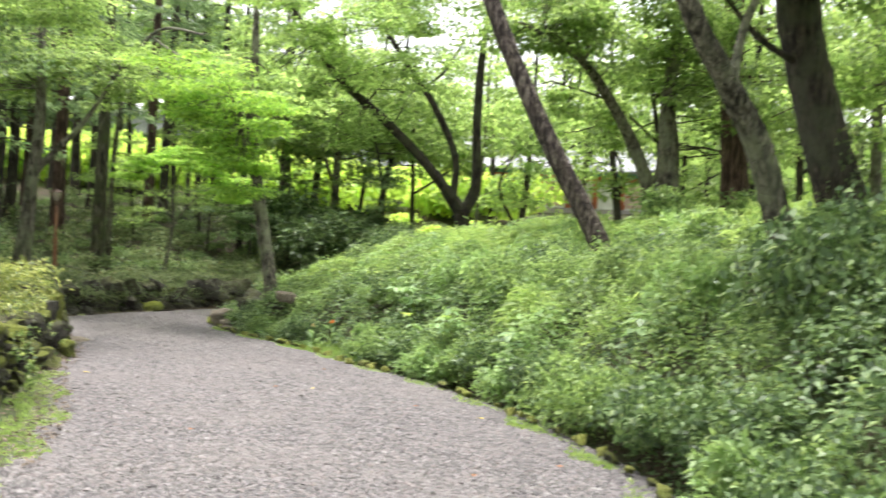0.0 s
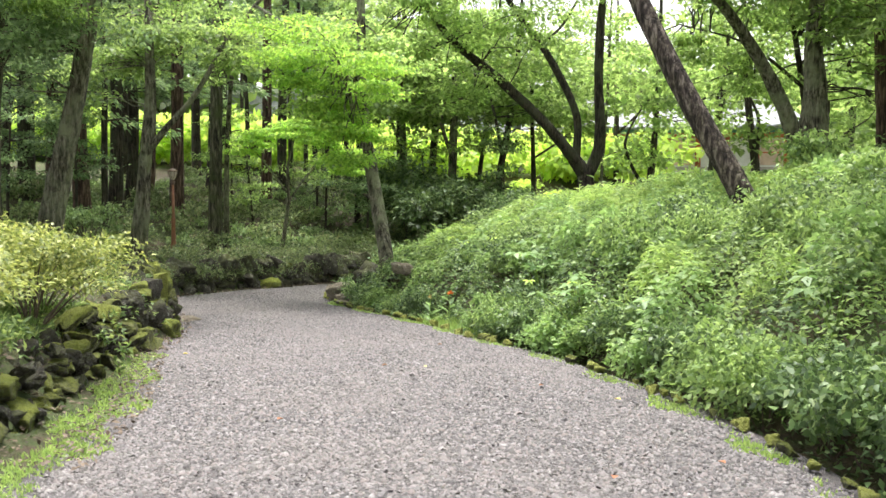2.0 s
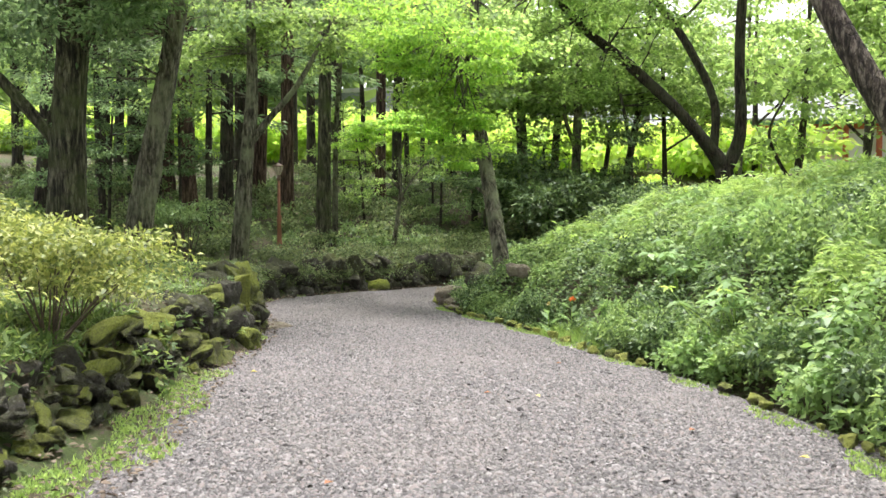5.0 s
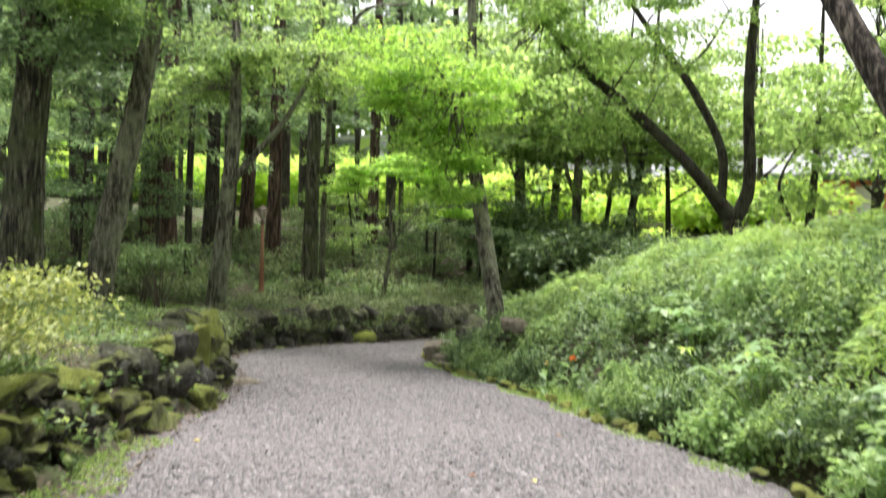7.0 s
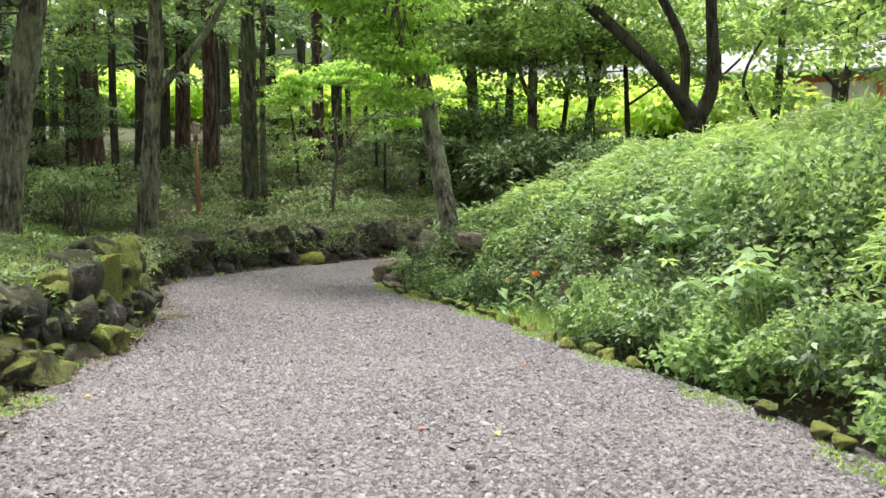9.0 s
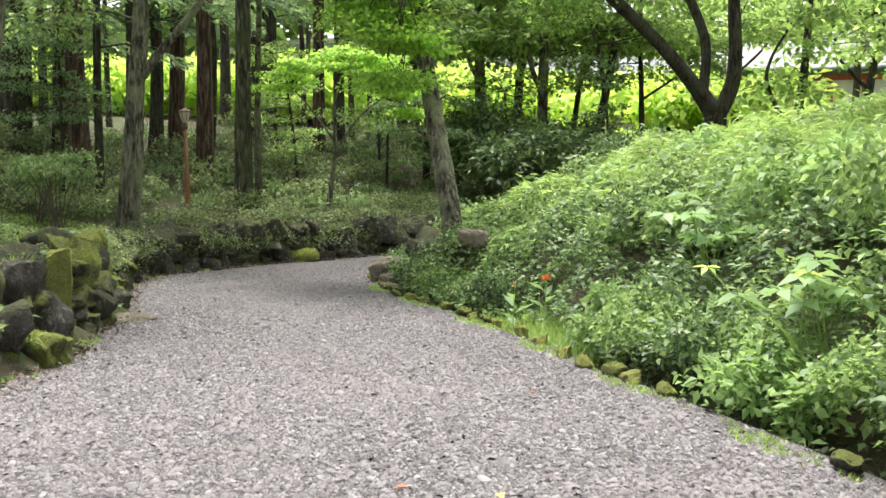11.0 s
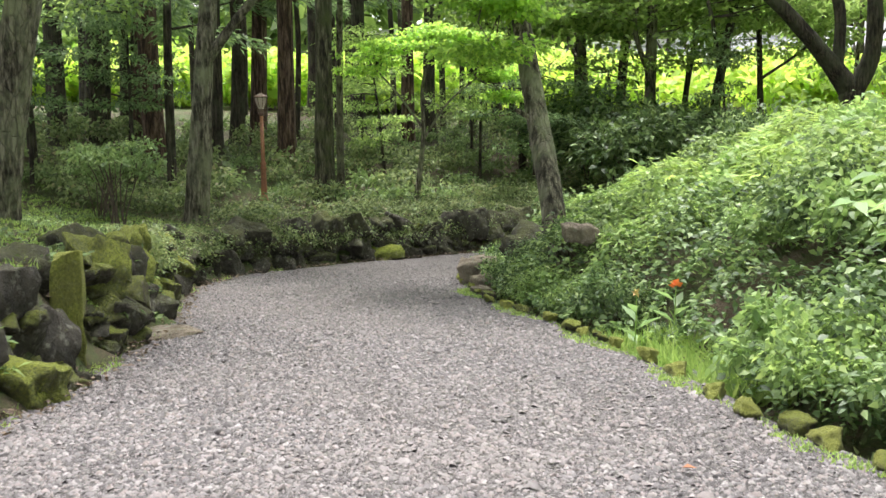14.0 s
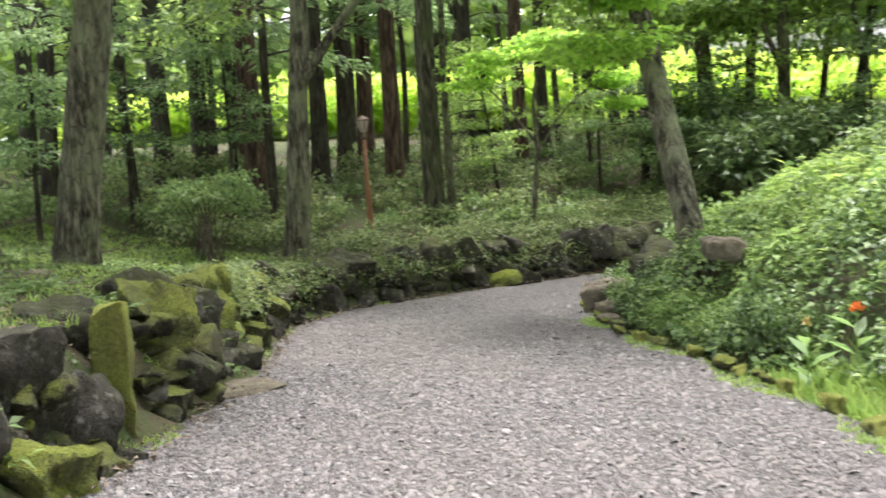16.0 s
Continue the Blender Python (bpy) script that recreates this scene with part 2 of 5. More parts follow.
plain("orange_petal", (0.8, 0.16, 0.03), (0.9, 0.28, 0.05), 0.5, 12)
plain("yellow_petal", (0.75, 0.5, 0.16), (0.85, 0.68, 0.3), 0.5, 12)
plain("dead_wood", (0.06, 0.045, 0.035), (0.16, 0.12, 0.1), 0.95, 12)
plain("fallen_yellow", (0.55, 0.42, 0.06), (0.68, 0.55, 0.12), 0.7, 20)
plain("fallen_brown", (0.2, 0.08, 0.035), (0.36, 0.15, 0.07), 0.8, 20)

# ---- mesh helpers ----
rng = np.random.default_rng(7)


def mesh_of(name, V, F, mat, smooth=False):
    V, F = np.asarray(V, np.float32), np.asarray(F, np.int32)
    me = bpy.data.meshes.new(name)
    me.vertices.add(len(V))
    me.vertices.foreach_set("co", V.ravel())
    me.loops.add(F.size)
    me.loops.foreach_set("vertex_index", F.ravel())
    me.polygons.add(len(F))
    me.polygons.foreach_set("loop_start", np.arange(0, F.size, F.shape[1], dtype=np.int32))
    me.update(calc_edges=True)
    if smooth:
        me.polygons.foreach_set("use_smooth", np.ones(len(F), bool))
    me.materials.append(MATS[mat])
    return me


def put(name, V, F, mat, parent=None, smooth=False, label=""):
    ob = new(name, mesh_of(name, V, F, mat, smooth))
    ob.parent = parent
    return tagged(ob, label)


def part(name, bm, mat, parent=None, label="", smooth=False):
    me = bpy.data.meshes.new(name)
    bm.to_mesh(me)
    bm.free()
    me.materials.append(MATS[mat])
    if smooth:
        for p in me.polygons:
            p.use_smooth = True
    ob = new(name, me)
    ob.parent = parent
    return tagged(ob, label)


def thing(name, at, label, category, group="", kind=""):
    ob = new(name)
    ob.empty_display_size = 0.2
    ob.matrix_basis = at if isinstance(at, Matrix) else Matrix.Translation(at)
    return tagged(ob, label, category, group, kind)


def unit(v):
    return v / np.maximum(np.linalg.norm(v, axis=-1, keepdims=True), 1e-9)


def joined(bits):
    Vs, Fs, k = [], [], 0
    for V, F in bits:
        Vs.append(V)
        Fs.append(np.asarray(F) + k)
        k += len(V)
    return np.concatenate(Vs), np.concatenate(Fs)


def leaves(C, D, N, L, W, fold=0.18, droop=0.12):
    """One folded four-cornered leaf at each place C, along D, facing N."""
    D = unit(D)
    S = unit(np.cross(D, N))
    N = np.cross(S, D)
    L, W = np.broadcast_to(L, len(C))[:, None], np.broadcast_to(W, len(C))[:, None]
    mid = C + D * L * 0.42 + N * W * fold
    V = np.stack([C, mid + S * W * 0.5, C + D * L - N * L * droop, mid - S * W * 0.5], 1).reshape(-1, 3)
    return V, np.arange(len(V)).reshape(-1, 4)


def clumps(centres, radii, per, L, W, up=0.8, seed=0, shell=0.55):
    """Leaves in flattened clumps round the centres."""
    q = np.random.default_rng(seed)
    C = np.repeat(np.asarray(centres, float), per, 0)
    Rr = np.repeat(np.asarray(radii, float), per, 0)
    d = unit(q.normal(size=C.shape))
    rad = q.uniform(shell ** 3, 1, len(C)) ** (1 / 3)
    P = C + d * rad[:, None] * Rr * (1 + 0.18 * q.normal(size=(len(C), 1)))
    out = d * np.array([1, 1, 0.4]) + q.normal(size=C.shape) * 0.6
    out[:, 2] -= 0.15
    N = np.array([0, 0, up]) + d * 0.5 + q.normal(size=C.shape) * 0.45
    s = q.uniform(0.65, 1.3, len(C))
    return leaves(P, out, N, L * s, W * s)


def smooth_line(pts, n):
    pts = np.asarray(pts, float)
    t = np.linspace(0, len(pts) - 1, n)
    i = np.clip(t.astype(int), 0, len(pts) - 2)
    u = (t - i)[:, None]
    p0, p1, p2, p3 = pts[np.maximum(i - 1, 0)], pts[i], pts[i + 1], pts[np.minimum(i + 2, len(pts) - 1)]
    return 0.5 * (2 * p1 + (p2 - p0) * u + (2 * p0 - 5 * p1 + 4 * p2 - p3) * u * u + (3 * p1 - p0 - 3 * p2 + p3) * u ** 3)


def tube(pts, radii, sides=12, rings=24, rough=0.05, flare=0.0, seed=0):
    """A round, slightly lumpy stem along a line; flare spreads its foot into roots."""
    q = np.random.default_rng(seed)
    P = smooth_line(pts, rings)
    r = np.interp(np.linspace(0, 1, rings), np.linspace(0, 1, len(radii)), radii)
    T = unit(np.gradient(P, axis=0))
    ref = np.array([1.0, 0.13, 0.0]) if abs(T[0, 0]) < 0.8 else np.array([0.0, 1.0, 0.1])
    A = unit(np.cross(T, ref))
    B = np.cross(T, A)
    a = np.linspace(0, 2 * np.pi, sides, endpoint=False)
    along = np.linspace(0, 1, rings)[:, None]
    bumpy = np.ones((rings, sides))
    for k in range(5):
        bumpy += rough * q.uniform(0.3, 1) * np.sin(q.integers(2, 6) * a[None] + q.uniform(0, 6) + along * q.uniform(-14, 14))
    bumpy += rough * 0.5 * q.normal(size=bumpy.shape)
    if flare:
        lobes = 0.6 + 0.4 * np.sin(q.integers(4, 6) * a + q.uniform(0, 6))
        bumpy += flare * np.exp(-along * rings / 2.2) * lobes[None]
    R_ = (r[:, None] * bumpy)[:, :, None]
    V = (P[:, None] + R_ * (np.cos(a)[None, :, None] * A[:, None] + np.sin(a)[None, :, None] * B[:, None])).reshape(-1, 3)
    i, j = np.meshgrid(np.arange(rings - 1), np.arange(sides), indexing="ij")
    j2 = (j + 1) % sides
    F = np.stack([i * sides + j, i * sides + j2, (i + 1) * sides + j2, (i + 1) * sides + j], -1).reshape(-1, 4)
    return V, F


def rock_bm(size, seed, points=20, round_=0.16):
    """A broken boulder: the hull of scattered points, its edges worn."""
    q = random.Random(seed)
    bm = bmesh.new()
    for _ in range(points):
        v = Vector((q.gauss(0, 1), q.gauss(0, 1), q.gauss(0, 1))).normalized()
        v = Vector([math.copysign(abs(c) ** 0.6, c) for c in v]) * q.uniform(0.82, 1.05)
        bm.verts.new((v.x * size[0] / 2, v.y * size[1] / 2, v.z * size[2] / 2))
    hull = bmesh.ops.convex_hull(bm, input=bm.verts)
    bmesh.ops.delete(bm, geom=[g for g in hull["geom_interior"] if isinstance(g, bmesh.types.BMVert)], context="VERTS")
    bmesh.ops.delete(bm, geom=[v for v in bm.verts if not v.link_faces], context="VERTS")
    bmesh.ops.dissolve_limit(bm, angle_limit=radians(14), verts=bm.verts, edges=bm.edges)
    bmesh.ops.bevel(bm, geom=bm.edges[:], offset=round_ * min(size) * 0.2, segments=1, profile=0.6, affect="EDGES", clamp_overlap=True)
    bmesh.ops.triangulate(bm, faces=bm.faces)
    for limit in (0.3, 0.17):
        bmesh.ops.subdivide_edges(bm, edges=[e for e in bm.edges if e.calc_length() > limit * max(size)], cuts=1, use_grid_fill=False)
        bmesh.ops.triangulate(bm, faces=bm.faces)
    shift = Vector((seed * 1.7, 0, seed * 0.3))
    for v in bm.verts:
        p = v.co / max(size)
        v.co += v.co.normalized() * min(size) * (0.16 * noise.noise(p * 3.2 + shift) + 0.1 * noise.noise(p * 8 + shift) - 0.09 * max(0.0, noise.noise(p * 5 - shift)))
    for e in bm.edges:
        e.smooth = len(e.link_faces) == 2 and e.calc_face_angle() < radians(30)
    return bm


def box_bm(x0, y0, z0, x1, y1, z1, bevel=0.01):
    bm = bmesh.new()
    bmesh.ops.create_cube(bm, size=1)
    for v in bm.verts:
        v.co = Vector(((x0 + x1) / 2 + v.co.x * (x1 - x0), (y0 + y1) / 2 + v.co.y * (y1 - y0), (z0 + z1) / 2 + v.co.z * (z1 - z0)))
    if bevel:
        bmesh.ops.bevel(bm, geom=bm.edges[:], offset=bevel, segments=2, affect="EDGES")
    return bm


def turned_bm(profile, sides=16):
    """A turned post from rows of radius and height."""
    bm = bmesh.new()
    rings = []
    for rad, z in profile:
        rings.append([bm.verts.new((rad * math.cos(k * math.tau / sides), rad * math.sin(k * math.tau / sides), z)) for k in range(sides)])
    for a, b2 in zip(rings, rings[1:]):
        for k in range(sides):
            bm.faces.new((a[k], a[(k + 1) % sides], b2[(k + 1) % sides], b2[k]))
    bm.faces.new(rings[0][::-1])
    bm.faces.new(rings[-1])
    return bm


# ---- the lie of the land ----
RIGHT = np.array([(1.6, -6), (1.7, 0), (1.85, 5), (1.85, 8), (1.62, 10.4), (0.76, 13.7), (-0.12, 16.1), (-1.1, 18.1), (-1.82, 19.3), (-2.35, 20.6),
                  (-3.15, 22), (-4.3, 24), (-5.3, 25.4), (-6.05, 26.8), (-6.8, 28.7), (-7.1, 30), (-6.5, 31.7), (-4, 34.8), (0, 38.5), (5, 42)])
LEFT = np.array([(-1.6, -6), (-2.2, 0), (-3.0, 5), (-3.85, 8.8), (-4.5, 11), (-5.45, 13.4), (-6.25, 15.4), (-6.97, 17.9), (-7.5, 19.4), (-8.2, 21.2),
                 (-8.9, 22.6), (-10, 24.5), (-10.9, 26.4), (-11.3, 28.2), (-10.95, 30), (-10.4, 31.4), (-9.5, 33.3), (-7.65, 36.2), (-4, 40.5), (1, 45)])


def beside(x, y, line):
    """Distance from an edge of the path, positive to its right."""
    x, y = np.asarray(x, float), np.asarray(y, float)
    best, side = np.full(x.shape, 1e9), np.ones(x.shape)
    for (ax, ay), (bx, by) in zip(line[:-1], line[1:]):
        dx, dy = bx - ax, by - ay
        u = np.clip(((x - ax) * dx + (y - ay) * dy) / (dx * dx + dy * dy), 0, 1)
        ex, ey = x - ax - u * dx, y - ay - u * dy
        d = np.hypot(ex, ey)
        near = d < best
        best, side = np.where(near, d, best), np.where(near, np.sign(ex * dy - ey * dx), side)
    return best * side


def fall(y):
    y = np.clip(y, -6, 45)
    return -0.08242 * y + 0.000797 * y * y


def wall_high(y):
    return np.interp(y, [0, 12, 15, 18, 23, 26, 28, 40], [0.55, 0.6, 0.7, 0.92, 0.98, 0.75, 0.68, 0.65])


def wall_back(y):
    """How far the wall stands back from the gravel, behind a strip of grass."""
    return np.interp(y, [6, 11, 13, 16], [0.5, 0.5, 0.4, 0])


def height(x, y):
    r, lft = beside(x, y, RIGHT), -beside(x, y, LEFT)
    lft = np.where(lft > 0, np.maximum(lft - wall_back(y), 0.001), lft)
    rr = np.interp(r, [0, 0.2, 0.6, 1.0, 1.6, 4.5, 7.5, 9, 14, 40], [0, -0.16, -0.22, -0.08, 0.6, 1.85, 2.75, 3.15, 3.5, 3.5])
    ll = wall_high(y) * np.interp(lft, [0.12, 0.5], [0, 1]) + np.interp(lft, [0.5, 5, 8, 14, 30, 60], [0, 0.55, 1.35, 2.6, 4.4, 6])
    return fall(y) + np.where(r > 0, rr, np.where(lft > 0, ll, 0))


def ground_at(x, y):
    return float(height(np.array([x]), np.array([y]))[0])


def grid_axis(a, b, step, far):
    out = [a]
    grow = step
    while out[0] > -far:
        grow *= 1.35
        out.insert(0, out[0] - grow)
    out += list(np.arange(a + step, b, step))
    grow = step
    while out[-1] < far:
        grow *= 1.35
        out.append(out[-1] + grow)
    return np.array(out)


gx, gy = grid_axis(-28, 16, 0.36, 900), grid_axis(-7, 62, 0.36, 900)
GX, GY = np.meshgrid(gx, gy)
GZ = height(GX, GY)
on_path = (beside(GX, GY, RIGHT) < 0.05) & (beside(GX, GY, LEFT) > -0.05) & (GY > -7) & (GY < 44)
lump = sum(np.sin(GX * a + p) * np.cos(GY * b2 + p * 1.7) for a, b2, p in ((1.1, 0.9, 0.4), (2.3, 1.9, 2.0), (0.5, 0.7, 4.0)))
GZ = GZ + np.where(on_path, -0.06, 0.035 * lump)
ny, nx = GX.shape
idx = np.arange(nx * ny).reshape(ny, nx)
F = np.stack([idx[:-1, :-1], idx[:-1, 1:], idx[1:, 1:], idx[1:, :-1]], -1).reshape(-1, 4)
tagged(put("ground", np.stack([GX, GY, GZ], -1).reshape(-1, 3), F, "forest_soil", None, True), "mossy forest soil with leaf litter on both banks", "ground", kind="structure")

# the gravel path: a strip between its two edges
S = 160
Lc, Rc = smooth_line(LEFT, S), smooth_line(RIGHT, S)
u = np.linspace(-0.06, 1.06, 25)
PX = Lc[:, None, 0] + (Rc - Lc)[:, None, 0] * u[None]
PY = Lc[:, None, 1] + (Rc - Lc)[:, None, 1] * u[None]
PZ = fall(PY) + 0.03 * np.sin(np.clip(u, 0, 1) * np.pi)[None] + 0.008 * np.sin(PX * 2.1 + PY * 1.3)
PZ[:, [0, -1]] -= 0.09
idx = np.arange(S * 25).reshape(S, 25)
F = np.stack([idx[:-1, :-1], idx[:-1, 1:], idx[1:, 1:], idx[1:, :-1]], -1).reshape(-1, 4)
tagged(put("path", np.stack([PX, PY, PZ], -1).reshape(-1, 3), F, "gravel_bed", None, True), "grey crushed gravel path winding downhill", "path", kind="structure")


# ---- trees ----
def bough_leaves(start, way, length, n, L, W, droop, q):
    """A flat drooping spray of leaves along one bough."""
    u = q.uniform(0.15, 1, n) ** 0.8
    side = np.cross(way, [0, 0, 1.0])
    side = side / max(np.linalg.norm(side), 1e-6)
    s = q.normal(size=n) * 0.34 * length * (1.05 - u) ** 0.6 * 0.8
    P = start + way * (u * length)[:, None] + side * s[:, None]
    P[:, 2] += -droop * length * u ** 2 - 0.12 * np.abs(s) + q.normal(size=n) * 0.07
    D = way * 0.7 + side * np.sign(s)[:, None] * 0.7 + q.normal(size=(n, 3)) * 0.3
    D[:, 2] -= 0.35
    N = np.array([0, 0, 1.0]) + q.normal(size=(n, 3)) * 0.35
    k = q.uniform(0.7, 1.3, n)
    return leaves(P, D, N, L * k, W * k)


def conifer(x, y, d, lean=0.0, tall=15.0, low=4.5, boughs=22, mat="dark_bark", reach=2.6, per=135, seed=None, leaf=0.27, lean_y=0.0, label=""):
    seed = int(abs(x * 131 + y * 17)) if seed is None else seed
    q = np.random.default_rng(seed)
    z = ground_at(x, y) - 0.12
    t = thing("tree", (x, y, z), label or "tall straight conifer with dark furrowed bark on the wooded bank", "tree", "conifers of the wood")
    low += q.uniform(-0.7, 0.9)
    bend = q.normal(size=(5, 2)) * 0.09
    pts = [(lean * tall * k / 4 + bend[k, 0], lean_y * tall * k / 4 + bend[k, 1], tall * k / 4) for k in range(5)]
    pts[0] = (0, 0, 0)
    V, F = tube(pts, [d * 0.56, d * 0.5, d * 0.43, d * 0.32, d * 0.12], 12, 34, 0.045, 0.45, seed)
    put("trunk", V, F, mat, t, True)
    line = smooth_line(pts, 40)
    limbs, lv = [], []
    for k in range(boughs):
        hz = low + 6.0 * k / (boughs * 0.72) if k < boughs * 0.72 else low + 6 + (tall - low - 6) * (k / boughs - 0.72) / 0.28
        hz += q.uniform(-0.3, 0.3)
        p = line[int(np.clip(hz / tall * 39, 0, 39))]
        a = k * 2.4 + q.uniform(-0.5, 0.5)
        way = np.array([math.cos(a), math.sin(a), 0.12])
        ln = reach * (1 - 0.55 * hz / tall) * q.uniform(0.7, 1.25)
        limbs.append(tube([p, p + way * ln * 0.5, p + way * ln + np.array([0, 0, -0.22 * ln])], [0.035, 0.022, 0.008], 4, 4, 0, 0, k))
        lv.append(bough_leaves(p, way, ln * 1.1, per, leaf, leaf * 0.3, 0.3, q))
    if boughs:
        V, F = joined(limbs)
        tagged(put("twig_mass", V, F, mat, t, True), kind="stuff")
        V, F = joined(lv)
        put("crown", V, F, "needle_leaf", t)
    return t


def limb_points(a, b, sag, q, wig=0.12):
    a, b = np.array(a, float), np.array(b, float)
    m1, m2 = a + (b - a) * 0.35, a + (b - a) * 0.7
    w = np.linalg.norm(b - a) * wig
    m1 += q.normal(size=3) * w * 0.5 + np.array([0, 0, sag])
    m2 += q.normal(size=3) * w * 0.5 + np.array([0, 0, sag * 0.7])
    return [a, m1, m2, b]


def broadleaf(x, y, stems, sprays, label, mat="dark_bark", leaf="tree_leaf", L=0.13, W=0.075, per=150, spray=(1.1, 1.1, 0.28), seed=1, group="", twigs=True, z=None, name="tree"):
    """A tree: stems are lines of (x, y, z, radius) from its foot; sprays are (x, y, z, spread, how many) of layered leaf clumps."""
    q = np.random.default_rng(seed)
    z0 = ground_at(x, y) - 0.15 if z is None else z
    t = thing(name, (x, y, z0), label, "tree", group)
    for k, s in enumerate(stems):
        s = np.array(s, float)
        V, F = tube(s[:, :3], s[:, 3], 14 if s[0, 3] > 0.12 else 8, 8 + 6 * len(s), 0.06, 0.4 if k == 0 else 0.0, seed + k)
        put("trunk" if k == 0 else "limb", V, F, mat, t, True)
    cs, rs, tw = [], [], []
    ends = np.concatenate([smooth_line(np.array(s, float)[:, :3], 12)[5:] for s in stems])
    for sx, sy, sz, spread, count in sprays:
        for _ in range(count):
            c = np.array([sx, sy, sz]) + q.normal(size=3) * spread * np.array([0.5, 0.5, 0.3])
            k = q.uniform(0.6, 1.25)
            cs.append(c)
            rs.append(np.array(spray) * k)
            if twigs:
                near = ends[np.argmin(np.linalg.norm(ends - c, axis=1))]
                if np.linalg.norm(near - c) < 7:
                    tw.append(tube(limb_points(near, c, 0.12, q), [0.03, 0.02, 0.014, 0.006], 4, 5, 0, 0, 1))
    if tw:
        V, F = joined(tw)
        tagged(put("twig_mass", V, F, mat, t, True), kind="stuff")
    if cs:
        V, F = clumps(cs, rs, int(per * 1.5), L * 1.3, W * 1.6, 1.1, seed, 0.2)
        put("crown", V, F, leaf, t)
    return t


# conifers of the wood on the bank behind the rock wall
conifer(-16.09, 40.26, 0.52, 0.004, 17, 5.2, 24, "red_bark")
conifer(-18.71, 31.83, 0.2, -0.035, 13, 4.6, 18)
conifer(-17.74, 35.55, 0.54, 0.0, 17, 5.0, 22, "red_bark")
conifer(-15.68, 33.15, 0.2, -0.012, 13, 4.8, 14)
conifer(-18.79, 40.36, 0.51, 0.02, 17, 5.2, 22)
conifer(-18.97, 42.18, 0.44, 0.012, 16, 5.5, 20)
conifer(-18.53, 42.88, 0.5, 0.05, 17, 6, 20, "red_bark")
conifer(-20.63, 54.0, 0.46, 0.02, 17, 6.5, 18)
conifer(-18.24, 51.33, 0.55, 0.008, 18, 6.5, 20)
conifer(-18.22, 55.63, 0.26, -0.03, 15, 6.5, 14)
conifer(-14.3, 46.73, 0.46, 0.012, 17, 6, 20, "red_bark")
conifer(-14.38, 49.55, 0.44, 0.02, 16, 6, 18)
conifer(-14.87, 52.89, 0.24, -0.03, 14, 6, 14)
conifer(-13.15, 51.69, 0.28, -0.09, 14, 6, 14)
conifer(-14.05, 56.85, 0.26, -0.045, 15, 6.5, 14)
conifer(-12.91, 54.59, 0.42, 0.02, 17, 6.5, 16)
conifer(-19.98, 30.36, 0.36, 0.05, 16, 4.4, 22)
conifer(-22.0, 36.78, 0.5, 0.02, 17, 4.8, 24)
conifer(-24.68, 41.77, 0.38, 0.04, 16, 5.2, 20)
conifer(-24.22, 43.2, 0.32, -0.01, 16, 5.4, 16)
conifer(-25.76, 35.16, 0.46, 0.04, 16, 4.8, 22)
conifer(-10.6, 50.5, 0.3, 0.0, 15, 5.5, 16)
conifer(-8.8, 53.0, 0.36, 0.01, 16, 6.0, 16)
conifer(-22.6, 49.0, 0.4, 0.0, 17, 6.0, 18)
conifer(-28.5, 46.5, 0.45, 0.0, 17, 5.0, 18)
conifer(-24.2, 30.2, 0.42, 0.02, 16, 4.2, 22, "red_bark")
conifer(-22.8, 26.4, 0.4, 0.03, 16, 4.2, 22)
conifer(-27.5, 39.0, 0.4, 0.0, 16, 4.8, 20)
conifer(-18.13, 45.09, 0.2, 0.012, 15, 6.0, 12)
conifer(-23.27, 57.5, 0.5, 0.01, 18, 7.0, 14)
conifer(-17.24, 46.82, 0.24, 0.02, 15, 6.2, 12)
conifer(-18.9, 52.3, 0.6, 0.0, 18, 6.5, 16, "moss_bark")
conifer(-14.67, 55.1, 0.22, -0.01, 15, 6.8, 12)
conifer(-12.02, 54.2, 0.26, -0.03, 15, 6.8, 12)
conifer(-21.56, 40.5, 0.6, 0.01, 17, 5.0, 18, "red_bark")
conifer(-21.43, 37.9, 0.46, 0.015, 17, 5.2, 18)
conifer(-22.4, 39.6, 0.22, -0.03, 15, 5.4, 12)
conifer(-26.0, 50.8, 0.24, 0.02, 16, 6.0, 12)

# large trees close to the rock wall
t = conifer(-12.93, 36.19, 0.47, 0.02, 16, 5.6, 16, "moss_bark", label="leaning tree with flaking grey-brown bark above the rock wall")
t = broadleaf(-13.23, 30.23, [[(0, 0, 0, 0.27), (0.22, 0, 2.0, 0.22), (0.35, 0, 3.4, 0.2), (0.5, 0.1, 5.2, 0.17), (0.4, 0.2, 9, 0.1)],
                              [(0.36, 0, 3.5, 0.12), (1.0, 0.1, 4.3, 0.1), (1.9, 0.3, 5.4, 0.08), (2.8, 0.4, 7, 0.05)]],
              [(0.5, 0.5, 7.2, 2.2, 22), (2.8, 0.6, 6.8, 1.6, 12), (-1.6, -0.6, 6.0, 1.6, 12)], "forked tree with ribbed grey-green bark on the wooded bank", "grey_bark",
              "tree_leaf", 0.11, 0.06, 120, (1.0, 1.0, 0.25), 31)
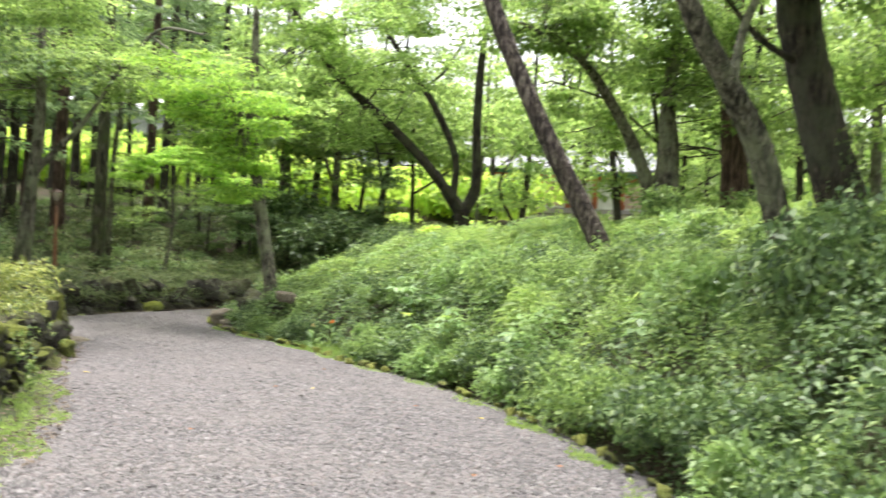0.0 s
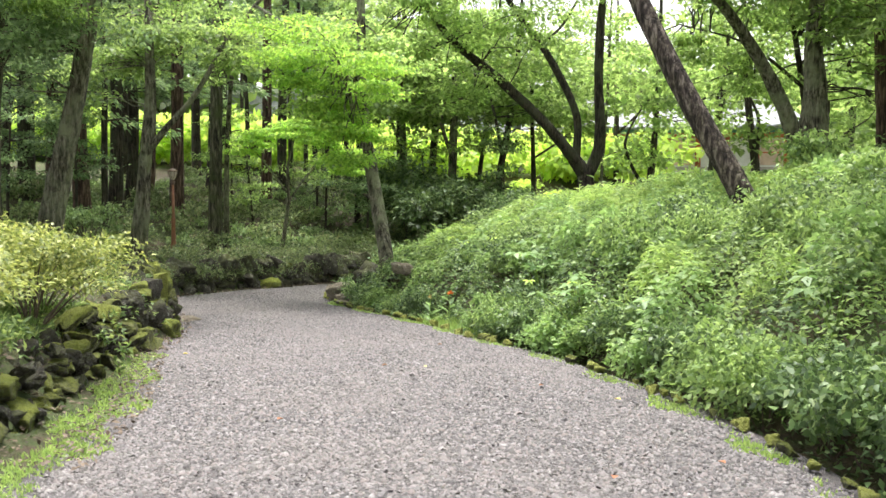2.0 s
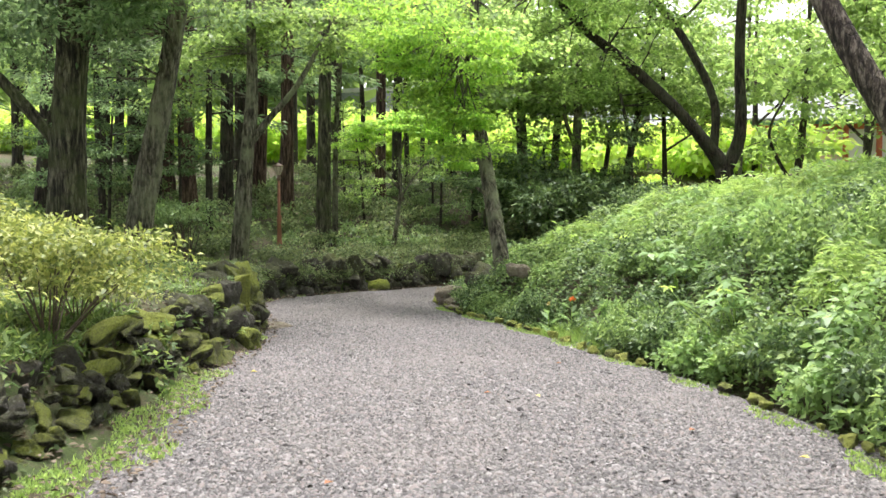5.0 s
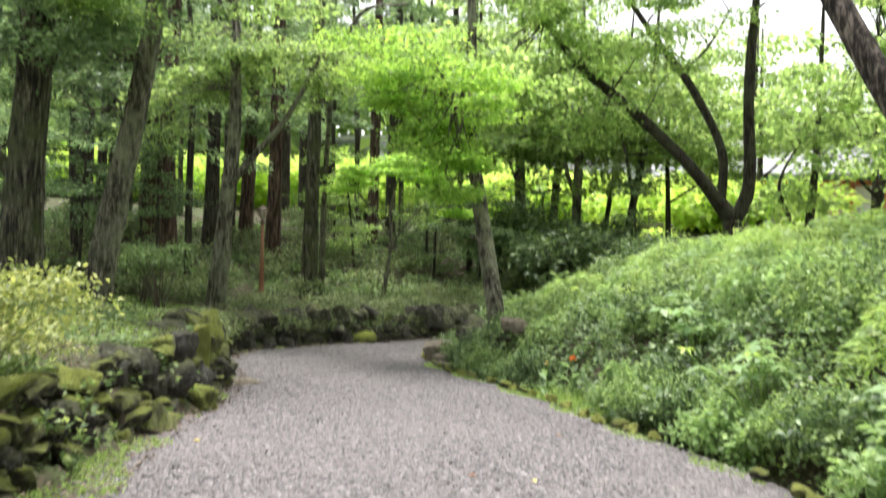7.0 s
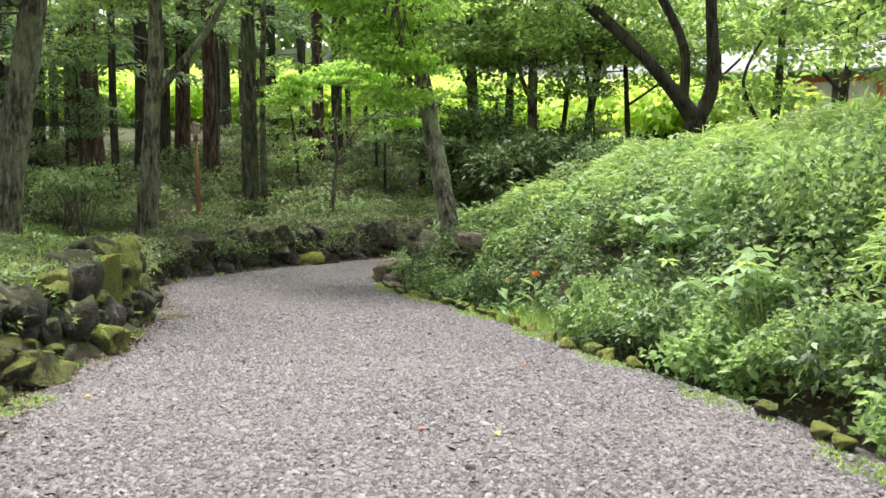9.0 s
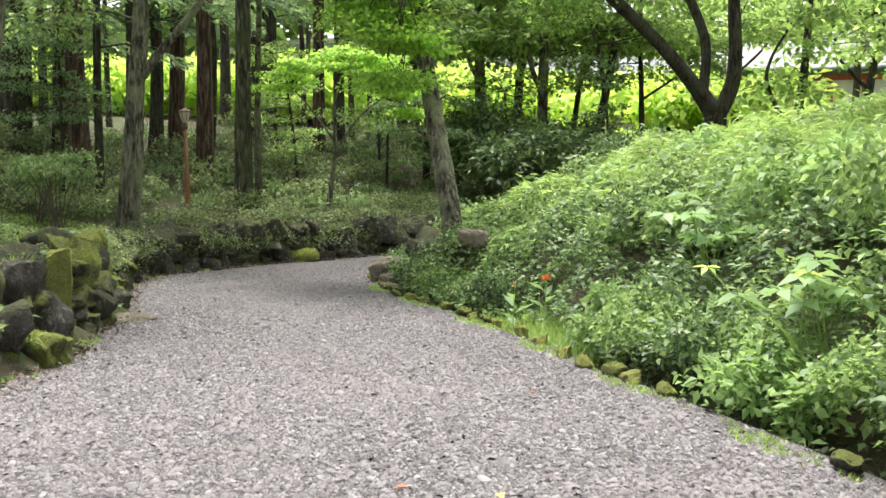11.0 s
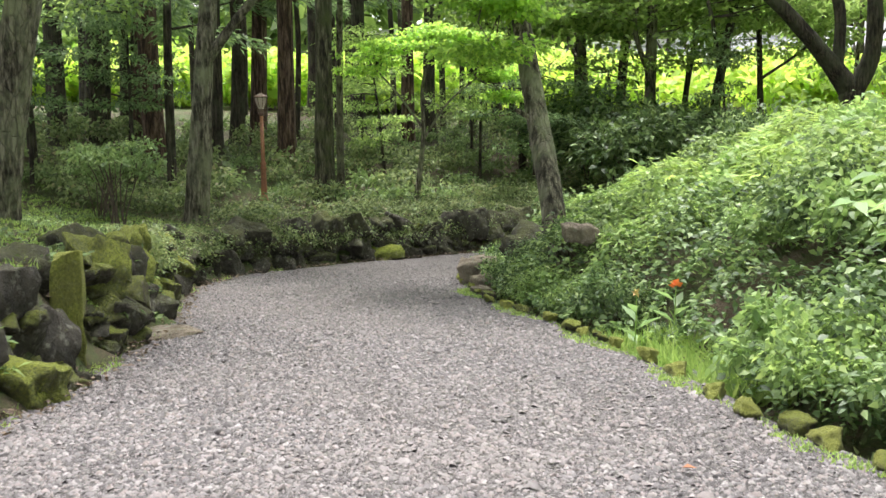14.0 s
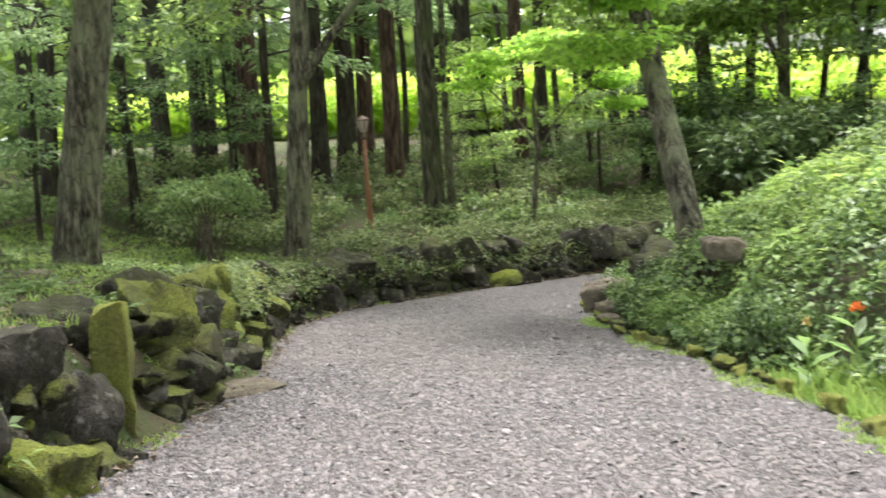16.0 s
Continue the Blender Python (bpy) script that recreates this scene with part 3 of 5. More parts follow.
t = broadleaf(-12.6, 23.8, [[(0, 0, 0, 0.36), (0.22, 0, 1.2, 0.28), (0.65, 0, 3.0, 0.26), (1.2, 0, 5.5, 0.21), (2.0, 0, 10, 0.12)],
                            [(0.2, -0.1, -0.1, 0.13), (0.38, -0.06, 1.0, 0.1), (0.55, -0.02, 2.2, 0.05)]],
              [(0.5, 0, 7, 2.4, 26), (-1.2, -1.0, 5.4, 1.4, 10)], "stout tree with rough lichen-covered bark near the rock wall", "grey_bark", "needle_leaf", 0.12, 0.05, 120, (1.0, 1.0, 0.25), 37)
t = broadleaf(-13.4, 22.6, [[(0, 0, 0, 0.5), (0.0, 0, 1.2, 0.4), (0.1, 0, 3.0, 0.36), (0.3, 0, 6.0, 0.3), (0.2, 0, 11, 0.15)],
                            [(0.2, 0.0, 2.0, 0.14), (-0.9, -0.3, 3.4, 0.12), (-2.0, -0.6, 4.6, 0.08)]],
              [(0.0, 0, 6.8, 2.6, 26), (-2.2, -0.8, 5.2, 1.5, 14), (1.6, -1.2, 5.2, 1.4, 9)], "massive ivy-grown trunk with rough mossy bark", "moss_bark", "needle_leaf", 0.12, 0.05, 120, (1.0, 1.0, 0.25), 41)
t = broadleaf(-16.6, 21.5, [[(0, 0, 0, 0.4), (-0.1, 0, 2, 0.33), (-0.5, 0, 4, 0.28), (-0.8, 0, 9, 0.16)], [(-0.3, 0, 3, 0.16), (-1.6, 0.2, 4.2, 0.12), (-2.6, 0.3, 5.6, 0.08)]],
              [(-0.6, 0, 6.2, 2.4, 26), (-2.5, 0.2, 5.2, 1.6, 14)], "dark old tree with spreading limbs deep in the wood", "dark_bark", "needle_leaf", 0.13, 0.05, 120, (1.1, 1.1, 0.25), 43)

# the leaning pine on the shrub bank
pz = ground_at(3.8, 21.9) - 0.2
t = thing("tree", (3.8, 21.9, pz), "dark plated pine trunk leaning steeply over the shrub bank", "tree")
V, F = tube([(0, 0, 0), (-0.45, 0.2, 0.95), (-1.6, 0.9, 3.2), (-2.75, 1.7, 5.9), (-3.6, 2.4, 8.6), (-4.2, 3, 12)], [0.27, 0.245, 0.22, 0.2, 0.17, 0.1], 16, 60, 0.035, 0.15, 5)
put("trunk", V, F, "pine_bark", t, True)
q = np.random.default_rng(5)
cs = [np.array([-4.2, 3, 10.5]) + q.normal(size=3) * np.array([1.6, 1.6, 0.8]) for _ in range(26)]
V, F = clumps(cs, [(0.8, 0.8, 0.35)] * 26, 120, 0.16, 0.03, 0.6, 5)
put("crown", V, F, "needle_leaf", t)
V, F = joined([tube(limb_points((-3.6, 2.4, 8.8), c, 0.2, q), [0.06, 0.045, 0.03, 0.01], 5, 8, 0, 0, 1) for c in cs[::2]])
tagged(put("twig_mass", V, F, "pine_bark", t, True), kind="stuff")

# the dark tree that forks into three above the bank
t = broadleaf(0.85, 41.0, [[(1.26 * a, 1.12 * b2, 1.1 * c, 0.82 * d) for a, b2, c, d in stem] for stem in [[(0, 0, -0.6, 0.46), (-0.1, 0, 0.5, 0.38), (-0.3, 0, 1.1, 0.36), (-1.4, -0.6, 2.6, 0.24), (-2.8, -1.6, 4.1, 0.2), (-4.2, -3.2, 5.4, 0.15), (-5.4, -5, 7.4, 0.09)],
                          [(-0.1, 0, 0.7, 0.3), (0.3, 0, 2.0, 0.26), (0.25, 0, 4.4, 0.22), (0.3, 0, 6.4, 0.19), (0.6, 0.2, 10, 0.1)],
                          [(-0.45, -0.1, 1.3, 0.2), (-0.45, -0.1, 3.0, 0.18), (-1.3, -0.3, 5.0, 0.16), (-2.2, -0.6, 6.4, 0.15), (-3.2, -1, 8.0, 0.08)],
                          [(-1.6, -0.4, 5.4, 0.08), (-0.9, 0, 6.2, 0.06), (-0.3, 0.2, 7.4, 0.04)]]],
              [(1.12 * a, 1.12 * b2, 1.12 * c, d, k) for a, b2, c, d, k in [(-3.5, -2.8, 5.6, 2.2, 18), (-5.4, -5.0, 6.6, 2.4, 22), (-1.6, -2.0, 7.6, 2.4, 18), (-6.2, -4.0, 4.6, 1.6, 12), (-2.4, 1, 9.4, 2.6, 20), (2.6, -1.2, 8.6, 2.2, 14), (-3.8, -3, 3.4, 1.0, 5), (1.5, -2, 9.8, 2.2, 12), (-1, -1, 10.6, 2.2, 10)]],
              "dark tree forking low into three curved stems", "dark_bark", "tree_leaf", 0.12, 0.07, 150, (1.1, 1.1, 0.22), 51, z=1.15)

# trees on the crest of the shrub bank
broadleaf(4.94, 13.68, [[(0, 0, -0.1, 0.27), (-0.1, -0.05, 0.7, 0.2), (-0.45, -0.2, 1.7, 0.18), (-0.75, -0.4, 2.4, 0.17), (-1.25, -0.7, 3.1, 0.16), (-1.95, -1.1, 4.1, 0.14), (-2.6, -1.3, 6, 0.09)],
                        [(-1.2, -0.7, 3.1, 0.07), (-0.9, -0.2, 4.1, 0.06), (-0.2, 0.5, 5.2, 0.03)]],
          [(-1.6, -0.3, 5.6, 1.4, 12), (0.6, 0.8, 5.4, 1.4, 10)], "slender smooth grey-green trunk bent over the bank", "grey_bark", "tree_leaf", 0.1, 0.06, 130, (0.9, 0.9, 0.2), 61)
# last two sprays, mostly out of view, are added to shade the bank
broadleaf(6.75, 15.9, [[(0, 0, -0.2, 0.52), (-0.2, 0, 0.8, 0.4), (-0.7, 0, 2.4, 0.37), (-1.2, 0, 4.6, 0.34), (-1.3, 0, 9, 0.2)],
                       [(-0.9, 0, 3.2, 0.07), (-1.9, -0.4, 3.6, 0.05), (-2.8, -0.8, 4.4, 0.025)]],
          [(-1.2, 0, 7.6, 2.4, 34), (1.6, 1, 6.2, 1.6, 12), (-2.6, -0.8, 4.6, 0.9, 6), (0.5, -3.0, 7.6, 2.6, 28), (-2.2, -3.6, 8.0, 2.2, 18)], "big black trunk with ivy climbing its foot", "dark_bark", "tree_leaf", 0.11, 0.065, 140, (1.0, 1.0, 0.22), 63)
broadleaf(9.0, 30.0, [[(0, 0, -0.5, 0.5), (-0.1, 0, 1.5, 0.43), (-0.3, 0, 4, 0.36), (-0.5, 0, 9, 0.22)]],
          [(0, 0, 8.4, 2.4, 16), (-2.4, -1, 6.0, 1.8, 14), (2.2, 0, 5.4, 1.8, 14), (-1.2, -1.5, 4.4, 1.4, 7)], "tall red-brown trunk standing behind the shrubs", "red_bark", "tree_leaf", 0.13, 0.075, 130, (1.1, 1.1, 0.24), 65)
broadleaf(6.3, 28.6, [[(0, 0, -0.4, 0.52), (0.1, 0, 1.2, 0.44), (0.15, 0, 2.6, 0.3), (0.1, 0, 4.2, 0.2), (0.5, 0.2, 8, 0.1)],
                      [(-0.15, 0, 0.9, 0.26), (-0.7, -0.2, 2.2, 0.2), (-1.6, -0.8, 3.6, 0.16), (-2.8, -1.8, 4.8, 0.1), (-4.4, -3, 5.4, 0.05)]],
          [(-2.6, -1.6, 5.6, 1.8, 16), (-4.2, -2.6, 5.2, 1.4, 10), (0.5, 0, 6.4, 2.0, 14), (1.4, -1, 4.2, 1.2, 6), (-1.5, -1, 7.8, 2.0, 12), (-3.5, -2, 7.0, 1.8, 8)], "gnarled twin-stemmed tree with grey furrowed bark", "grey_bark", "tree_leaf", 0.12, 0.07, 140, (1.1, 1.1, 0.22), 67)
broadleaf(11.5, 22.0, [[(0, 0, -0.3, 0.24), (-0.3, 0, 1.6, 0.2), (-0.9, 0, 3.6, 0.17), (-1.2, 0, 8, 0.1)]],
          [(-1, 0, 5.4, 2.2, 24), (-2.4, -1, 3.6, 1.4, 9), (1.2, 0, 4.2, 1.6, 12)], "pale slanting trunk at the back of the bank", "grey_bark", "tree_leaf", 0.12, 0.07, 140, (1.0, 1.0, 0.24), 69)

# the tree at the bend, leaning over the path
broadleaf(-4.75, 27.5, [[(0, 0, -0.3, 0.25), (-0.15, 0.2, 1.0, 0.2), (-0.45, 0.6, 2.3, 0.185), (-0.75, 1.0, 3.6, 0.175), (-1.0, 1.3, 5.2, 0.15), (-1.1, 1.4, 9, 0.08)],
                        [(-0.42, 0.6, 2.4, 0.06), (-0.75, 0.5, 2.62, 0.045), (-0.85, 0.5, 2.66, 0.02)]],
          [(-1.0, 1.4, 7.0, 1.6, 12)], "leaning tree with scaly lichen-grey bark at the bend", "grey_bark", "tree_leaf", 0.11, 0.065, 130, (0.9, 0.9, 0.22), 71)

# the bright maples
broadleaf(-10.87, 37.7, [[(0, 0, 0, 0.09), (0.2, -0.1, 1.0, 0.075), (0.35, -0.1, 2.2, 0.065), (0.3, 0, 3.4, 0.05), (0.6, 0, 4.6, 0.03)],
                         [(0.32, -0.1, 2.0, 0.04), (0.9, 0.3, 3.0, 0.03), (1.6, 0.8, 3.7, 0.02)], [(0.3, -0.1, 2.4, 0.04), (-0.4, -0.3, 3.4, 0.03), (-0.9, -0.5, 4.0, 0.015)]],
          [(0.5, 0.1, 4.85, 0.6, 7), (1.4, 0.8, 4.45, 0.6, 7), (-0.7, -0.4, 4.5, 0.6, 6), (2.0, 1.4, 3.8, 0.5, 5), (1.0, -0.5, 4.7, 0.5, 4), (2.4, 1.8, 3.1, 0.35, 3), (-1.2, -0.7, 4.0, 0.3, 2)],
          "slim maple with an umbrella of bright yellow-green leaves", "grey_bark", "maple_leaf", 0.085, 0.05, 190, (0.7, 0.7, 0.1), 73, "bright maples")
broadleaf(-12.75, 36.95, [[(0, 0, -0.3, 0.12), (0.05, -0.1, 2.5, 0.1), (0.3, -0.5, 5, 0.085), (1.4, -2.6, 7.4, 0.07), (3.4, -6, 8.2, 0.05), (5.6, -9.0, 7.6, 0.03)],
                         [(3.0, -5.4, 8.1, 0.045), (5.4, -8.2, 6.6, 0.035), (7.2, -10.2, 5.2, 0.015)]],
          [(5.7, -9.0, 5.2, 0.9, 6), (6.9, -9.7, 4.9, 0.8, 6), (7.2, -9.8, 3.9, 0.4, 5), (6.5, -9.2, 4.3, 0.6, 6), (5.0, -8.8, 6.2, 1.1, 5), (6.6, -9.8, 6.2, 1.1, 6), (7.7, -11.2, 5.3, 0.6, 6), (7.0, -9.6, 3.1, 0.35, 3), (4.2, -8.6, 6.6, 1.2, 4)],
          "maple spreading layers of luminous green leaves over the path", "grey_bark", "maple_leaf", 0.085, 0.05, 190, (0.85, 0.85, 0.11), 75, "bright maples")

# thinner trees further back, towards the buildings
for k, (x, y, d) in enumerate(((-5.2, 45, 0.4), (-3.4, 45.5, 0.34), (-4.6, 50, 0.22), (-7.4, 46, 0.34), (-7.0, 51, 0.4), (-1.6, 49, 0.24), (1.6, 52, 0.2), (-9.6, 45.5, 0.26), (12.5, 42, 0.4), (15, 34, 0.4))):
    q = np.random.default_rng(200 + k)
    ln = q.normal() * 0.5
    broadleaf(x, y, [[(0, 0, -0.4, d * 0.6), (ln * 0.3, 0, 3, d * 0.48), (ln, 0, 7, d * 0.4), (ln * 1.4, 0, 12, d * 0.15)],
                     [(ln * 0.5, 0, 4, d * 0.25), (ln + q.normal() * 1.2, q.normal(), 6, d * 0.18), (ln + q.normal() * 2, q.normal(), 8.5, d * 0.08)]],
              [(ln, 0, 8.6, 2.8, 18), (ln - 1.6, -0.6, 5.8, 1.8, 9), (ln + 1.7, -0.4, 6.2, 1.8, 9)],
              "slender woodland tree with layered green foliage", "grey_bark" if k % 3 == 0 else "dark_bark", "tree_leaf", 0.17, 0.095, 90, (1.25, 1.25, 0.26), 80 + k, "slender trees behind the bank")

# leafy trees that close the view between the trunks and the halls
for k, (x, y, lo) in enumerate(((3.2, 43, 5.0), (7.5, 41, 5.6), (11.2, 36, 4.2), (14.6, 28, 2.2), (13.6, 20, 2.4), (6.8, 51, 6.2), (12, 50, 5.8), (16, 44, 4.2), (-1, 58, 5.5), (3, 64, 5.6), (-6, 60, 5.0), (-11, 61, 5.2), (-16, 61, 5.6), (-21, 60, 5.8), (-26, 58, 5.8), (-31, 54, 5.4), (-33, 46, 5.0), (-32, 38, 4.6), (-30, 31, 4.2), (9, 64, 4.8), (16, 60, 3.4), (20, 52, 3.0), (21, 40, 2.4))):
    q = np.random.default_rng(500 + k)
    ln = q.normal() * 0.6
    if y > 53 and x < 0:
        x, y, lo = x * 1.35, 84.0, lo + 3
    broadleaf(x, y, [[(0, 0, -0.4, 0.2), (ln * 0.3, 0, 3, 0.16), (ln, 0, 7, 0.12), (ln * 1.3, 0, 12, 0.05)], [(ln * 0.4, 0, 3.4, 0.08), (ln + q.normal() * 1.5, -0.6, 5.4, 0.06), (ln + q.normal() * 2.4, -1, 7, 0.03)]],
              [(ln, 0, lo + 1.0, 2.6, 9), (ln, 0, lo + 3.2, 3.4, 13)] + ([(ln, 0, lo + 6.0, 3.6, 12), (ln, 0, lo + 9.0, 3.6, 10)] if x < -4 or x > 10 else []),
              "leafy tree closing the view towards the halls", "dark_bark", "tree_leaf", 0.2, 0.11, 66, (1.4, 1.4, 0.34), 520 + k, "leafy trees behind the bank")

# saplings and low boughs among the trunks
for k, (x, y, h, mt) in enumerate(((-16.4, 32.6, 4.6, "needle_leaf"), (-17.6, 30.4, 4.2, "needle_leaf"), (-13.2, 41.5, 3.6, "tree_leaf"), (-10.6, 43.5, 4.4, "tree_leaf"), (-15.2, 44.5, 4.2, "tree_leaf"), (-20.5, 38.2, 4.4, "needle_leaf"),
                                   (-8.4, 42.0, 4.0, "needle_leaf"), (-12.0, 47.5, 4.4, "tree_leaf"), (-17.4, 27.6, 4.2, "needle_leaf"), (-2.6, 43.4, 4.6, "needle_leaf"), (-6.2, 44.6, 4.2, "tree_leaf"), (-21.5, 33.5, 4.0, "tree_leaf"))):
    q = np.random.default_rng(700 + k)
    dx = q.normal() * 0.4
    broadleaf(x, y, [[(0, 0, -0.2, 0.06), (dx * 0.4, 0, h * 0.5, 0.045), (dx, 0, h, 0.025)]], [(dx, 0, h, 1.3, 8), (dx * 0.6, 0, h * 0.72, 1.5, 9), (dx * 0.4, -0.2, h * 0.5, 1.0, 3)],
              "thin sapling with airy drooping sprays among the trunks", "dark_bark", mt, 0.1, 0.04, 90, (0.8, 0.8, 0.13), 720 + k, "saplings of the wood")

# leaves hanging in over the near bank
broadleaf(-14.2, 16.4, [[(0, 0, -0.3, 0.2), (0.2, 0.2, 2, 0.16), (0.8, 0.8, 5, 0.12), (1.4, 1.6, 8, 0.06)], [(0.8, 0.6, 4.2, 0.08), (3.0, 2.8, 5.2, 0.05), (5.0, 5.2, 5.7, 0.02)]],
          [(3.6, 3.6, 5.1, 1.2, 12), (5.2, 5.0, 5.5, 1.2, 12), (3.0, 5.4, 4.8, 1.1, 10), (4.6, 6.9, 5.7, 1.3, 12), (2.4, 2.4, 5.7, 1.3, 10)],
          "small-leaved tree spreading flat green boughs above the azaleas", "moss_bark", "tree_leaf", 0.075, 0.04, 190, (0.85, 0.85, 0.14), 91)

# leafy tree up the slope in front of the hall
broadleaf(7.2, 31.5, [[(0, 0, -0.3, 0.13), (-0.2, 0.1, 2, 0.11), (-0.7, 0, 5, 0.07), (-1.2, 0, 8, 0.03)], [(-0.4, 0, 3.2, 0.06), (-2.0, -0.3, 4.4, 0.04), (-3.6, -0.4, 4.9, 0.015)]],
          [(-2.0, 0, 3.6, 1.2, 9), (-3.8, 0, 4.3, 1.2, 9), (-1.0, 0.3, 5.4, 1.3, 10), (-3.0, 0, 5.8, 1.2, 8), (1.2, 0, 4.6, 1.2, 9), (2.4, 0.2, 3.0, 1.0, 6)],
          "slender tree with airy light-green sprays before the hall", "dark_bark", "tree_leaf", 0.12, 0.06, 110, (0.85, 0.85, 0.15), 97)

# woods behind and around the walk, unseen, added to enclose and shade it
for k in range(14):
    q = np.random.default_rng(400 + k)
    a = math.pi * (0.95 + 1.1 * k / 13) if k < 10 else 0
    x, y = (17 * math.cos(a) - 1, 16 * math.sin(a) + 2) if k < 10 else (14 + k - 10, 4 + 7 * (k - 10))
    broadleaf(x, y, [[(0, 0, -0.3, 0.3), (0.1, 0, 3, 0.24), (0.3, 0.1, 7, 0.18), (0.3, 0, 11, 0.08)]], [(0, 0, 8, 3.4, 26), (0, 0, 5, 2.6, 10)],
              "leafy tree added out of view to enclose and shade the walk", "dark_bark", "tree_leaf", 0.24, 0.14, 60, (1.4, 1.4, 0.4), 420 + k, "surrounding wood")

# far woods as one mass of foliage
q = np.random.default_rng(9)
cs, rs = [], []
for k in range(520):
    a = q.uniform(0.18, 0.86) * math.pi
    d = q.uniform(88, 120)
    h = q.uniform(0, 1) ** 0.8 * (17 if a > 1.72 else 10)
    x, y = d * math.cos(a), d * math.sin(a)
    cs.append((x, y, 2 + h))
    rs.append((4.5, 4.5, 2.2))
V, F = clumps(cs, rs, 70, 1.9, 1.1, 0.9, 9, 0.2)
tagged(put("far_trees", V, F, "tree_leaf"), "hazy green mass of distant woods", "woods", kind="stuff")


# ---- shrubs ----
def shrub_kind(seed, r, h, n, leaf, L, W, lumps=13, up=0.7, stems=4, low=0.25, thick=0.2):
    """Foliage and stems of one shrub, standing on its own foot."""
    q = np.random.default_rng(seed)
    cs, rs = [], []
    for k in range(lumps):
        a, d = q.uniform(0, 6.28), r * q.uniform(0.1, 0.75)
        zz = h * (low + (0.95 - low) * q.uniform(0.25, 1) * (1 - 0.45 * (d / r) ** 2))
        cs.append((d * math.cos(a), d * math.sin(a), zz))
        rs.append(np.array((0.36 * r, 0.36 * r, thick * h)) * q.uniform(0.7, 1.25))
    fo = clumps(cs, rs, n // lumps, L, W, up, seed, 0.4)
    st = joined([tube([(q.normal() * 0.06, q.normal() * 0.06, -0.12), np.array(c) * (0.4, 0.4, 0.5) + q.normal(size=3) * 0.04, c], [0.014, 0.01, 0.004], 4, 4, 0, 0, 1) for c in cs[:stems]])
    return fo, st, leaf


def plant(name, kind, at, label, category, group):
    t = thing(name, at, label, category, group)
    tagged(put("twig_mass", *kind[1], "dead_wood", t, True), kind="stuff")
    put("foliage", *kind[0], kind[2], t)
    return t


KINDS = {
    "dense": [shrub_kind(s, 0.85, 1.0, 2300, mt, 0.08, 0.045) for s, mt in ((1, "shrub_leaf"), (2, "glossy_leaf"), (3, "glossy_leaf"))],
    "pale": [shrub_kind(s, 0.8, 0.85, 1500, "pale_leaf", 0.105, 0.055) for s in (4, 5)],
    "fern": [shrub_kind(s, 0.8, 0.7, 1300, "grass_leaf", 0.17, 0.03, 10, 0.9) for s in (6, 7)],
    "dull": [shrub_kind(s, 0.85, 0.65, 1000, "dull_leaf", 0.07, 0.042) for s in (8, 9)],
    "low": [shrub_kind(s, 0.75, 0.45, 700, "wood_leaf", 0.08, 0.045) for s in (10, 11)],
    "azalea": [shrub_kind(s, 1.15, 1.25, 6600, "azalea_leaf", 0.06, 0.03, 26, 1.0, 14, 0.4, 0.1) for s in (12, 13)],
    "airy": [shrub_kind(s, 0.9, 1.3, 1100, "wood_leaf", 0.085, 0.045, 22, 1.3, 12, 0.45, 0.06) for s in (18, 19)],
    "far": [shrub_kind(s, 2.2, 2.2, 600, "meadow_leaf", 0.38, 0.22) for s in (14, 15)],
    "laurel": [shrub_kind(s, 1.2, 1.7, 2600, "glossy_leaf", 0.12, 0.05, 18) for s in (16, 17)],
}
FAR = {
    "dense": [shrub_kind(s, 0.85, 1.0, 850, "shrub_leaf", 0.12, 0.07) for s in (1, 2)],
    "pale": [shrub_kind(s, 0.8, 0.85, 700, "pale_leaf", 0.15, 0.08) for s in (4, 5)],
    "fern": [shrub_kind(s, 0.8, 0.7, 700, "grass_leaf", 0.22, 0.045, 10, 0.9) for s in (6, 7)],
    "dull": [shrub_kind(s, 0.85, 0.65, 420, "dull_leaf", 0.11, 0.065) for s in (8, 9)],
    "low": [shrub_kind(s, 0.75, 0.45, 330, "wood_leaf", 0.12, 0.06) for s in (10, 11)],
    "far": KINDS["far"],
}
WORDS = {
    "dense": "dense small-leaved green shrub on the bank beside the path", "pale": "leafy pale green shrub on the bank", "fern": "feathery bright green fern clump on the bank",
    "dull": "low dull green azalea hedge above the rock wall", "low": "low pale green ground plant under the trees", "azalea": "yellow-green azalea bush with bare lower stems",
    "far": "bright yellow-green bush in the open beyond the wood", "laurel": "dark evergreen bush under the trees", "airy": "airy shrub with layered sprays on thin bare stems",
}
FIRST = {}
REST = {}


def far_shrub(kind, x, y, scale, flat, seed, lift):
    """A shrub that is lost among many: its leaves join the undergrowth."""
    q = random.Random(seed * 7 + int(x * 100) + int(y * 37))
    (V, F), _, leaf = FAR[kind][q.randrange(len(FAR[kind]))]
    a = q.uniform(0, 6.28)
    W = np.stack([V[:, 0] * math.cos(a) - V[:, 1] * math.sin(a), V[:, 0] * math.sin(a) + V[:, 1] * math.cos(a), V[:, 2] * flat], -1) * scale + [x, y, ground_at(x, y) + lift]
    REST.setdefault(leaf, []).append((W, F))


